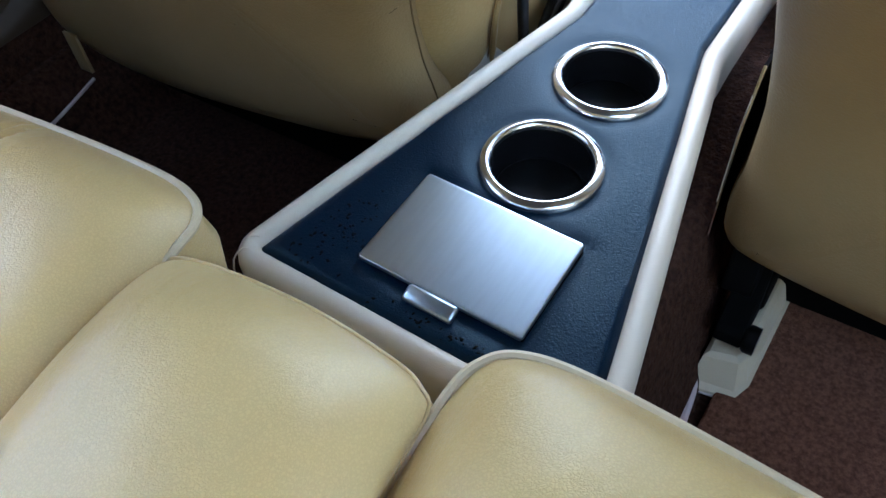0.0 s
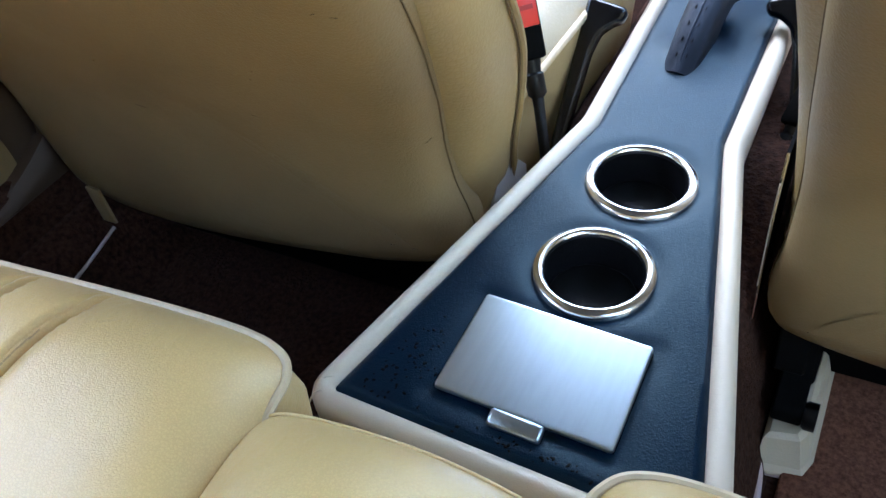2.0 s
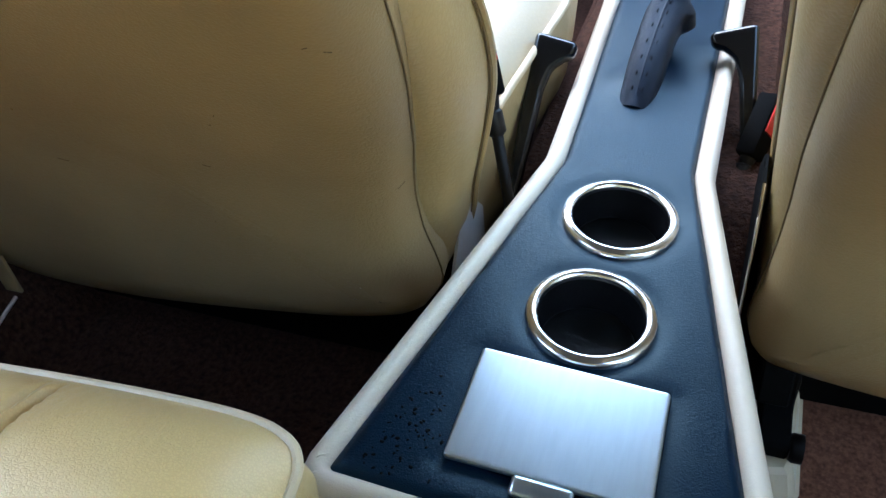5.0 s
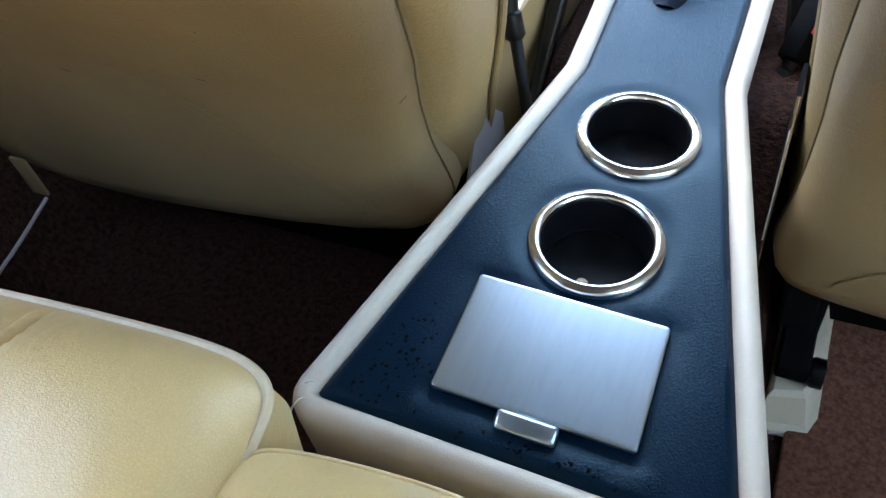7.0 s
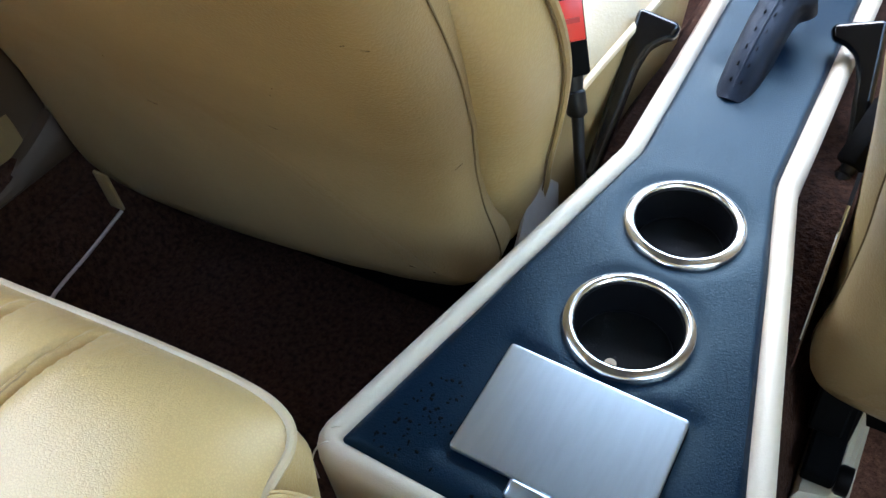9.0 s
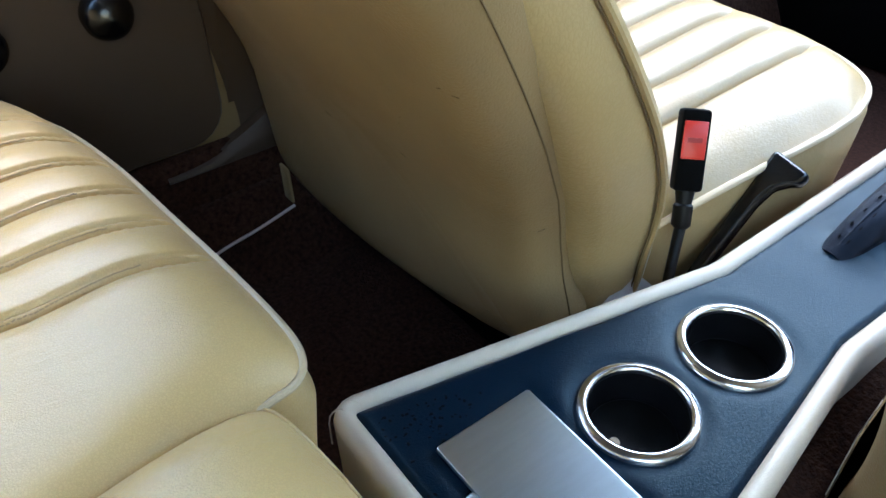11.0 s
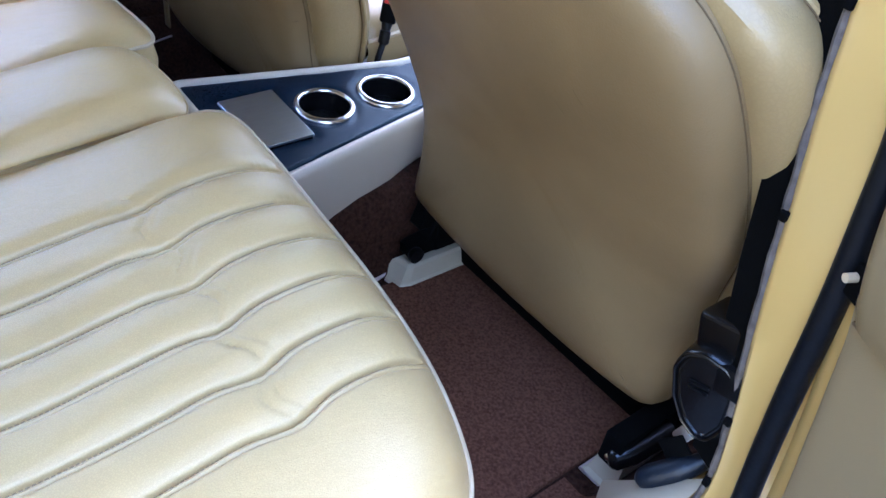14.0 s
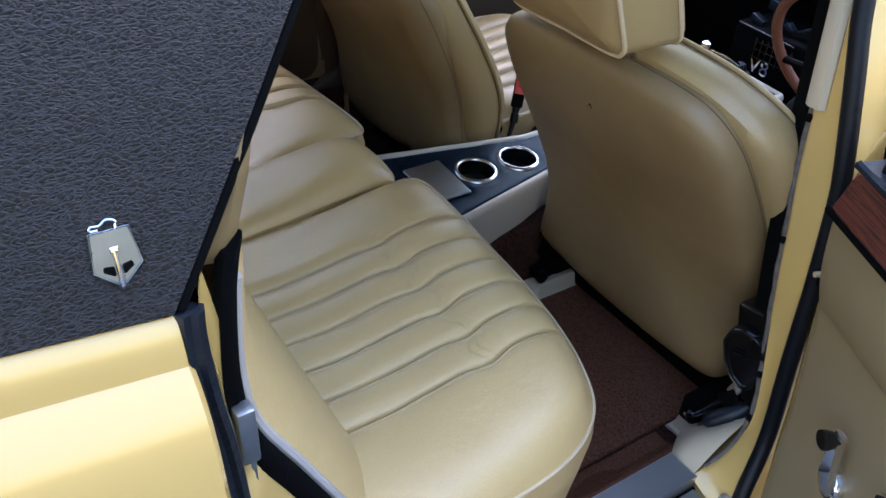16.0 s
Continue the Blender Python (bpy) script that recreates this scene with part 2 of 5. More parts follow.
def box(x0, x1, y0, y1, z0, z1, bevel=0.0, seg=2, bm=None):
    bm = bm or bmesh.new()
    m = Matrix.Translation(((x0 + x1) / 2, (y0 + y1) / 2, (z0 + z1) / 2)) @ Matrix.Diagonal((x1 - x0, y1 - y0, z1 - z0, 1))
    vs = bmesh.ops.create_cube(bm, size=1, matrix=m)["verts"]
    if bevel:
        es = list({e for v in vs for e in v.link_edges})
        bmesh.ops.bevel(bm, geom=es, offset=bevel, segments=seg, affect="EDGES", profile=0.5)
    return bm


def move(bm, m):
    bmesh.ops.transform(bm, matrix=m, verts=bm.verts)
    return bm


def prism(outline, z0, z1, bevel=0.0, seg=3, bm=None):
    """A plate of the outline's shape (counter-clockwise), its upper edge rounded."""
    p = np.array([tuple(v)[:2] for v in outline])
    rings = [[(*q, z0) for q in p]]
    if bevel:
        for k in range(seg + 1):
            a = k / seg * math.pi / 2
            rings.append([(*q, z1 - bevel + bevel * math.sin(a)) for q in inset(p, bevel * (1 - math.cos(a)))])
    else:
        rings.append([(*q, z1) for q in p])
    return loft(rings, bm=bm)


def spin(profile, n=48, bm=None, at=(0, 0, 0)):
    """A turned body: profile of (radius, height)."""
    return loft([[(at[0] + r * math.cos(a), at[1] + r * math.sin(a), at[2] + z) for a in np.linspace(0, math.tau, n, endpoint=False)] for r, z in profile], caps=False, bm=bm)


def smoothstep(a, b, v):
    t = np.clip((v - a) / (b - a), 0, 1)
    return t * t * (3 - 2 * t)


def Z(r):
    """World height of a height over the console's top."""
    return PADZ + r


def curve(points, n):
    """A smooth line through points (Catmull-Rom), n points."""
    p = [Vector(q) for q in points]
    p = [2 * p[0] - p[1]] + p + [2 * p[-1] - p[-2]]
    m = len(p) - 3
    out = []
    for k in range(n):
        f = k / (n - 1) * m
        i = min(int(f), m - 1)
        t = f - i
        a, b, c, d = p[i : i + 4]
        out.append(0.5 * (2 * b + (c - a) * t + (2 * a - 5 * b + 4 * c - d) * t * t + (3 * b - a - 3 * c + d) * t ** 3))
    return out


def band(a, b, bm=None):
    """A ruled strip between two lines of equally many points."""
    return loft([a, b], closed=False, bm=bm)


def wave(v, seed=0.0):
    return noise.noise(Vector((v[0], v[1], v[2] + seed)))


# ---- the car's floor and ground ----
PADZ = 0.27


def floor_height(x, y):
    ax = np.abs(x)
    slope = smoothstep(0.645, 0.725, ax) * 0.11
    ahead = smoothstep(0.12, 0.26, y)
    tunnel = (1 - smoothstep(0.10 + 0.02 * ahead, 0.165 + 0.02 * ahead, ax)) * (0.15 + 0.06 * ahead)
    return float(np.maximum(slope, tunnel))


xs = np.r_[np.linspace(-0.735, -0.6, 16), np.linspace(-0.57, -0.2, 14), np.linspace(-0.18, 0.18, 37), np.linspace(0.2, 0.57, 14), np.linspace(0.6, 0.73, 16)]
ys = np.linspace(-0.9, 1.75, 130)
bm = loft([[(x, y, floor_height(x, y) + 0.003 * wave((x * 9, y * 9, 0))) for x in xs] for y in ys], closed=False)
structure("floor", bm, CARPET, "dark brown wool carpet over the car floor and tunnel", "floor")
mat_line = arc_poly([(0.17, -0.6, 0), (0.612, -0.6, 0), (0.612, 0.30, 0), (0.17, 0.30, 0)], 0.02, 5)
tagged(link_mesh("floor_mat", prism(mat_line, 0.003, 0.010, 0.003), CARPET_RED), "reddish brown carpet mat lying on the rear floor", "floor mat")
rows = []
for y in np.linspace(-0.62, 0.02, 60):
    rows.append([(x, y, floor_height(x, y) + 0.004 + 0.002 * wave((x * 30, y * 30, 7))) for x in np.linspace(0.616, 0.734, 24)])
tagged(link_mesh("sill_carpet", loft(rows, closed=False), CARPET_RED), "reddish brown carpet strip beside the door sill", "carpet")
flap = [(0.650, -0.285), (0.647, -0.262), (0.642, -0.235), (0.640, -0.209), (0.635, -0.180), (0.634, -0.150), (0.640, -0.126), (0.648, -0.118)]
rows = []
for i, p in enumerate(curve([(x, y, 0) for x, y in flap], 60)):
    j = 0.003 * wave((p.y * 120, 0, 4)) + 0.0015 * wave((p.y * 400, 2, 4))
    zf = floor_height(p.x, p.y)
    rows.append([(p.x + j - 0.004, p.y, zf + 0.001), (p.x + j - 0.002, p.y, zf + 0.007 + j), (p.x + j + 0.003, p.y, zf + 0.009 + j), (p.x + 0.03, p.y, floor_height(p.x + 0.03, p.y) + 0.0085), (p.x + 0.05, p.y, floor_height(p.x + 0.05, p.y) + 0.003)])
tagged(link_mesh("carpet_flap", loft(rows, closed=False), CARPET_RED), "frayed edge of brown carpet turned up beside the sill", "carpet")
bm = bmesh.new()
bmesh.ops.create_grid(bm, x_segments=40, y_segments=40, size=60, matrix=Matrix.Translation((0, 0, -0.30)))
structure("ground", bm, GROUND, "grey tarmac under and around the parked car", "ground")

# ---- centre console ----
TILT = Matrix.Translation((0, 0, PADZ)) @ Matrix.Rotation(radians(3.5), 4, "Y") @ Matrix.Translation((0, 0, -PADZ))
console = thing("centre_console", "cream and navy leather centre console with two cup holders", "console", at=TILT)
Y0, Y1 = -0.200, 0.990
outline = arc_poly([(-0.158, Y0, 0), (0.158, Y0, 0), (0.0735, 0.197, 0), (0.0735, Y1, 0), (-0.104, Y1, 0), (-0.0815, 0.187, 0)], [0.022, 0.022, 0.03, 0.015, 0.015, 0.03], 6)
outer = even(outline, 320)[:, :2]
BW = 0.020


def skirt(y):
    return 0.12 + 0.05 * float(smoothstep(-0.05, 0.16, y))


rings = [[(x, y, skirt(y)) for x, y in inset(outer, 0.010)]]
rings.append([(x, y, 0.5 * (skirt(y) + PADZ - 0.03)) for x, y in inset(outer, 0.003)])
rings.append([(x, y, PADZ - 0.024) for x, y in inset(outer, 0.0005)])
for a in np.linspace(0, math.pi, 10):
    rings.append([(x, y, PADZ - 0.010 + 0.0135 * math.sin(a)) for x, y in inset(outer, BW / 2 * (1 - math.cos(a)))])
rings.append([(x, y, PADZ - 0.02) for x, y in inset(outer, BW)])
part("border", loft(rings, caps=False), CREAM, console)
for sx in (-1, 1):
    for k in (-1, 1):
        c0 = Vector((sx * (0.152 - 0.002 * (k + 1)), Y0 + 0.004 + 0.004 * (k + 1), 0))
        d = Vector((-sx * 0.72, 0.69, 0)).normalized()
        pts = [c0 + d * (0.002 + 0.022 * f) + Vector((sx * 0.0025 * k, 0.0025 * k, PADZ - 0.010 + 0.0138 * math.sin(math.pi * min(1, f * 1.05)) ** 0.9)) for f in np.linspace(0.05, 0.9, 10)]
        part("seam", tube([c0 + Vector((0, 0, PADZ - 0.05)), c0 + Vector((0, 0, PADZ - 0.022))] + pts, 0.0007, 5), CREAM, console)

CUPS = [(0.001, 0.118), (0.0, 0.0)]
LID = (-0.066, 0.067, -0.152, -0.058)


def pad_height(x, y):
    z = PADZ + 0.0005
    for cx, cy in CUPS:
        r = math.hypot(x - cx, y - cy)
        z -= 0.0022 * math.exp(-((r - 0.049) / 0.009) ** 2)
    z += 0.0012 * wave((x * 16, y * 16, 1.0))
    z += 0.010 * math.exp(-(((x + 0.015) / 0.03) ** 2 + ((y - 0.33) / 0.035) ** 2))
    dx, dy = max(LID[0] - x, x - LID[1], 0), max(LID[2] - y, y - LID[3], 0)
    return z - 0.0020 * math.exp(-(math.hypot(dx, dy) / 0.010) ** 2)


bm = bmesh.new()
ygrid = np.linspace(Y0 + BW - 0.004, Y1 - BW + 0.004, 400)
rows = []
for y in ygrid:
    hr = (np.interp(y, [-0.200, 0.197], [0.158, 0.0735]) if y < 0.197 else 0.0735) - BW + 0.004
    hl = (np.interp(y, [-0.200, 0.187], [0.158, 0.0815]) if y < 0.187 else np.interp(y, [0.187, Y1], [0.0815, 0.104])) - BW + 0.004
    row = []
    for u in np.linspace(-1, 1, 60):
        x = u * (hr if u > 0 else hl)
        e = min((1 - abs(u)) * (hr if u > 0 else hl), y - ygrid[0], ygrid[-1] - y)
        row.append((x, y, pad_height(x, y) - 0.008 * (1 - float(smoothstep(0, 0.009, e))) ** 1.5))
    rows.append(row)
loft(rows, closed=False, bm=bm)
gone = [f for f in bm.faces if any((f.calc_center_median().xy - Vector(c)).length < 0.0415 for c in CUPS)]
bmesh.ops.delete(bm, geom=gone, context="FACES")
part("padded_top", bm, NAVY, console, "navy grained leather top")

for cx, cy in CUPS:
    ring = part("cup_ring", spin([(0.0400, -0.006), (0.0400, 0.000), (0.0408, 0.0030), (0.0428, 0.0046), (0.0448, 0.0046), (0.0462, 0.0036), (0.0478, 0.0032), (0.0494, 0.0016), (0.0502, -0.002)], 96, at=(cx, cy, PADZ)), RING, console, "polished chrome ring")
    part("cup_well", spin([(0.0402, 0.0), (0.0395, -0.006), (0.0380, -0.030), (0.0370, -0.033)], 72, at=(cx, cy, PADZ)), WELL, console, "black cup well")
    part("cup_mat", spin([(0.0372, -0.032), (0.0365, -0.0315), (0.0345, -0.0323), (0.0001, -0.0323)], 64, at=(cx, cy, PADZ)), WELLMAT, console, "black textured cup mat")
part("drain_plug", spin([(0.0048, -0.0325), (0.0045, -0.0312), (0.0001, -0.0308)], 24, at=(-0.004, -0.017, PADZ)), PIPING, console, "small white plug")

m = Matrix.Translation((0, 0, PADZ))
plate = arc_poly([(LID[0], LID[2], 0), (LID[1] + 0.001, LID[2] + 0.001, 0), (LID[1], LID[3], 0), (LID[0] - 0.001, LID[3], 0)], 0.003, 4)
lid = part("ashtray_lid", prism(plate, PADZ + 0.0012, PADZ + 0.0050, 0.0012), STEEL, console, "brushed steel lid")
part("lid_tab", move(box(-0.019, 0.021, -0.0065, 0.0065, -0.003, 0.004, 0.0028, 3), Matrix.Translation((0.0, -0.1585, PADZ + 0.003)) @ Matrix.Rotation(radians(18), 4, "X")), STEEL, lid, "polished finger tab")
part("ashtray_frame", box(LID[0] + 0.004, LID[1] + 0.001, LID[2] + 0.003, LID[3] - 0.003, PADZ - 0.02, PADZ + 0.0011, 0.001), MATT, console, "black ashtray body")

rng = random.Random(5)
bm = bmesh.new()
for k in range(150):
    if k < 90:
        x, y = rng.gauss(-0.098, 0.014), rng.gauss(-0.140, 0.022)
    else:
        x, y = rng.gauss(0.03, 0.045), rng.gauss(-0.171, 0.004)
    if abs(x) > 0.118 - 0.2 * (y + 0.18) or y < -0.179 or (LID[0] - 0.004 < x < LID[1] + 0.004 and y > -0.168):
        continue
    q, a0 = rng.uniform(0.0004, 0.0013), rng.uniform(0, 3)
    bmesh.ops.create_uvsphere(bm, u_segments=8, v_segments=5, radius=q, matrix=Matrix.Translation((x, y, pad_height(x, y) + 0.0001)) @ Matrix.Rotation(a0, 4, "Z") @ Matrix.Diagonal((1.5, 1, 0.25, 1)))
drops = tagged(link_mesh("water_drop", bm, MATT), "tiny dark drops on the navy console top", "water drops", "", "stuff")
drops.matrix_basis = TILT

# handbrake
brake = thing("handbrake", "chrome and black handbrake lever with stitched leather gaiter", "handbrake", at=TILT)
spine = curve([(-0.017, 0.292, Z(-0.008)), (-0.014, 0.338, Z(0.020)), (-0.009, 0.395, Z(0.042)), (-0.002, 0.420, Z(0.050)), (-0.008, 0.445, Z(0.062)), (-0.004, 0.48, Z(0.068)), (0.002, 0.525, Z(0.078))], 40)
rad = np.interp(np.linspace(0, 1, 40), [0, 0.12, 0.30, 0.40, 0.47, 0.53, 0.60, 0.72, 0.86, 1], [0.0165, 0.0190, 0.0195, 0.0215, 0.0245, 0.0165, 0.0225, 0.0185, 0.0155, 0.0140])
rings = []
for i, p in enumerate(spine):
    d = (spine[min(i + 1, 39)] - spine[max(i - 1, 0)]).normalized()
    side = d.cross(Vector((0, 0, 1))).normalized()
    up = side.cross(d)
    low = -0.02 * (1 - i / 39)
    rings.append([p + side * math.cos(k) * rad[i] * (1 + (0.03 + 0.15 * math.exp(-((i - 19) / 5) ** 2)) * math.sin(3 * k + i * 0.5)) + up * (math.sin(k) * rad[i] * 0.95 + low * (math.sin(k) < 0)) for k in np.linspace(0, math.tau, 28, endpoint=False)])
part("gaiter", loft(rings), GAITER, brake, "dark stitched leather gaiter")
part("seam", tube([p + Vector((0, -0.3, 0.95)) * (rad[i] * 0.98) for i, p in enumerate(spine)][1:38], 0.0011, 6), GAITER, brake)
for off in (-0.0052, 0.0052):
    for i in range(2, 38, 2):
        p, q = spine[i], spine[i + 1]
        d = (q - p).normalized()
        side = d.cross(Vector((0, 0, 1))).normalized()
        up = side.cross(d)
        a = p + up * (rad[i] * 0.97) + side * off
        part("stitch", tube([a, a + d * 0.0038], 0.0009, 5), STITCH, brake)
rod = [Vector((0.002, 0.52, Z(0.077))), Vector((0.006, 0.585, Z(0.093))), Vector((0.011, 0.665, Z(0.110)))]
part("grip", tube([rod[0], rod[1], rod[1].lerp(rod[2], 0.92)], [0.0120, 0.0130, 0.0120], 18), BLACK, brake, "black grip")
part("lever", tube([p + Vector((0.0118, 0, 0.0010)) for p in curve(rod, 12)], 0.0024, 14), CHROME, brake, "chrome strip along the lever")
part("button", tube([rod[2] - Vector((0, 0.012, 0.004)), rod[2] + Vector((0, 0.006, 0.0025)), rod[2] + Vector((0, 0.009, 0.0035))], [0.0085, 0.0085, 0.004], 16), CHROME, brake, "chrome end cap")

gear = thing("gear_lever", "pleated dark leather gear lever gaiter and chrome lever", "gear lever", at=TILT)
rings = []
for f in np.linspace(0, 1, 16):
    base = even(arc_poly([(-0.062, 0.735, 0), (0.045, 0.735, 0), (0.045, 0.93, 0), (-0.062, 0.93, 0)], 0.02, 5), 72)
    c = Vector((-0.006, 0.85, 0))
    k = 1 - f ** 0.8
    rings.append([(c.x + (x - c.x) * (0.16 + 0.84 * k) * (1 + 0.06 * math.sin(11 * i / 72 * math.tau) * f), c.y + (y - c.y) * (0.12 + 0.88 * k), Z(0.002 + 0.085 * f + 0.006 * math.sin(f * 22))) for i, (x, y, _) in enumerate(base)])
part("gaiter", loft(rings), GAITER, gear)
part("lever", tube([(-0.006, 0.85, Z(0.08)), (-0.028, 0.79, Z(0.115)), (-0.046, 0.745, Z(0.132))], 0.006, 12), CHROME, gear)
part("knob", spin([(0.0001, -0.016), (0.012, -0.011), (0.016, 0.0), (0.012, 0.011), (0.0001, 0.016)], 24, at=(-0.048, 0.740, Z(0.139))), CHROME, gear, "chrome gear knob")
for k, (dx, dy2) in enumerate(((0.0, 0.0), (0.014, -0.012))):
    part("lace", tube(curve([(0.005, 0.86, Z(0.085)), (0.022, 0.82, Z(0.07)), (0.045 + dx, 0.77 + dy2, Z(0.035)), (0.060 + dx, 0.735 + dy2, Z(0.010))], 14), 0.0022, 6), MATT, gear, "black leather lace")


# ---- rear seat ----
def rear_cushion(label, front, yb, lines, crest, name="rear_seat_cushion", crease=-0.402, piping=PIPING, pr=0.0031, dip=0.04, base=0.03, square=(True, False), skew=None):
    """front: the line of the front edge from one side to the other, as (x, y, height over the console)."""
    ob = thing(name, label, "seat cushion", "rear seat cushions")
    fr = even_open(curve(front, 240), 860 if lines else 240)
    x0, x1 = fr[0][0], fr[-1][0]
    lo, hi = x0 + (0.04 if square[0] else 0), x1 - (0.04 if square[1] else 0)
    flat = [(p[0], p[1]) for p in fr if lo <= p[0] <= hi]
    if not square[0]:
        flat += [(x0, y) for y in np.linspace(fr[0][1], yb, 60)]
    if not square[1]:
        flat += [(x1, y) for y in np.linspace(fr[-1][1], yb, 60)]
    flat = np.array(flat)
    cols = []
    V = np.linspace(0, 1, 120) ** 1.35
    half = (lines[1] - lines[0]) / 2 if lines else 1
    for x, yf, zf in fr:
        col = []
        for v in V:
            y = yf + (yb - yf) * v
            xx = x
            e = float(np.sqrt(((flat - (xx, y)) ** 2).sum(1).min()))
            d = -0.20 - y
            top = crest - dip * float(smoothstep(0.08, 0.40, d))
            if xx < lo or xx > hi:
                e = max(0.0, yf - y)
            rise = 1 - math.exp(-e / 0.028)
            for k, g in ((square[0], xx - x0), (square[1], x1 - xx)):
                if k:
                    rise *= 1 - math.exp(-g / 0.024)
            z = zf + (top - zf) * rise
            if lines:
                bend = 0.010 * math.exp(-((y - crease) / 0.028) ** 2)
                near = min((l + bend * (1 if xx > 0 else -1) for l in lines), key=lambda l: abs(xx - l))
                g = abs(xx - near)
                t = min(1, g / half)
                fade = float(smoothstep(0.005, 0.036, e))
                inside = lines[0] - 0.012 < xx < lines[-1] + 0.012
                side_of = (xx - near) * (1 if xx > 0 else -1)
                z -= fade * (0.0115 * (1 - math.sqrt(max(0.0, 1 - (1 - t) ** 2))) + 0.0080 * math.exp(-(g / 0.0022) ** 2) + 0.0040 * math.exp(-((side_of - 0.0088) / 0.0018) ** 2))
                z += 0.0009 * math.sin(y * 700) * math.exp(-(g / 0.010) ** 2) * math.exp(-((e - 0.045) / 0.03) ** 2)
                if inside:
                    w = y - crease - 0.010 * math.sin(xx * 75)
                    z -= fade * (0.0040 * math.exp(-(w / 0.0032) ** 2) + 0.0024 * math.exp(-((w - 0.014) / 0.003) ** 2)) * (0.35 + 0.65 * t)
                    z += 0.0009 * fade * wave((xx * 60, y * 90, 5)) * math.exp(-((y - crease) / 0.07) ** 2)
            z += 0.0022 * wave((xx * 14, y * 14, 3)) * (1 - math.exp(-e / 0.05))
            lean = 0.13 * (yf - y) * (float(np.interp(xx, *skew)) if skew else 1.0)
            col.append((xx + lean, y, Z(z)))
        cols.append(col)
    part("top", loft(cols, closed=False), LEATHER, ob)
    edge = cols[0][::-1] + [c[0] for c in cols[1:-1]] + cols[-1]
    cx, cy = (x0 + x1) / 2, -0.5
    rings = []
    for f, dz in ((0.0, 0.0), (0.001, -0.006), (-0.005, -0.03), (0.002, -0.09), (base, -0.40)):
        ring = []
        for x, y, z in edge:
            d = Vector((x - cx, (y - cy) * 1.5, 0)).normalized()
            ring.append((x - d.x * f, y - d.y * f, max(0.03, z + dz)))
        rings.append(ring)
    part("boxing", loft(rings, closed=False), LEATHER, ob)
    if not lines:
        part("boxing_seam", tube([Vector(p) for p in rings[2][::3]], 0.0016, 6), STITCH_TAN, ob, "sewn seam low on the side")
    part("piping", tube([(x, y, z + 0.001) for x, y, z in edge[::3]], pr), piping, ob, "cream piping" if piping is PIPING else "")
    if lines:
        for l in lines:
            bm = bmesh.new()
            i = int(np.argmin([abs(c[0][0] - l) for c in cols]))
            side = 1 if l > 0 else -1
            i += 3 * side
            for k in range(26, 116):
                ends = []
                for kk in (k, k + 1):
                    bend = 0.010 * math.exp(-((cols[i][kk][1] - crease) / 0.028) ** 2)
                    ends.append(Vector(cols[i + int(round(side * bend / 0.0014))][kk]))
                p, q = ends
                n = max(1, int((q - p).length / 0.0046))
                for j in range(n):
                    a = p.lerp(q, j / n) + Vector((0, 0, 0.0010))
                    tube([a, a + (q - p).normalized() * 0.0030], 0.00075, 4, bm=bm)
            part("stitching", bm, STITCH_TAN, ob)
    return ob


def even_open(points, n):
    p = np.array([tuple(v) for v in points], float)
    d = np.r_[0, np.cumsum(np.linalg.norm(np.diff(p, axis=0), axis=1))]
    s = np.linspace(0, d[-1], n)
    return np.stack([np.interp(s, d, p[:, k]) for k in range(3)], -1)


SIDE = [(0.083, -0.66, 0.075), (0.083, -0.45, 0.085), (0.083, -0.30, 0.088), (0.083, -0.245, 0.100), (0.088, -0.221, 0.100), (0.104, -0.207, 0.100), (0.14, -0.201, 0.099), (0.22, -0.203, 0.097), (0.33, -0.210, 0.094),
        (0.45, -0.218, 0.090), (0.56, -0.232, 0.084), (0.64, -0.252, 0.077), (0.705, -0.283, 0.070), (0.745, -0.335, 0.064), (0.765, -0.41, 0.058), (0.770, -0.52, 0.052), (0.766, -0.63, 0.046)]
RL = [0.262, 0.330, 0.395, 0.460, 0.525, 0.588]


def left_of(points, shift):
    return [(-(x + shift), y, z) for x, y, z in points][::-1]


def columns(front):
    """The part of a side's outline that has one y for each x."""
    return [p for p in front if p[1] >= -0.56 and not (abs(p[0]) < 0.112 and p[1] < -0.35)]


seatside = [(x, y - 0.005, z - 0.010) for x, y, z in columns(SIDE)]
rear_cushion("tan leather rear seat cushion with stitched flutes and cream piping", seatside, -0.68, RL, 0.132, skew=([0.085, 0.25], [1.0, 0.0]))
rear_cushion("tan leather rear seat cushion with stitched flutes and cream piping", [(x, y - 0.006, z + 0.006) for x, y, z in left_of(seatside, 0.022)], -0.68, [-(x + 0.002) for x in RL[::-1]], 0.132, square=(False, True), skew=([-0.24, -0.105], [0.0, 1.0]))
MID = [(-0.116, -0.36, 0.095), (-0.115, -0.290, 0.096), (-0.107, -0.264, 0.096), (-0.082, -0.252, 0.096), (-0.013, -0.246, 0.096), (0.045, -0.249, 0.095), (0.071, -0.255, 0.093), (0.082, -0.272, 0.091), (0.086, -0.36, 0.088)]
rear_cushion("plain tan leather centre cushion of the rear seat", MID, -0.68, [], 0.140, name="rear_centre_cushion", piping=LEATHER, pr=0.0012, dip=0.02, square=(True, True))

# rear backrest
rest = thing("rear_bench", "tan leather upright back of the rear bench with pale piping", "seat")
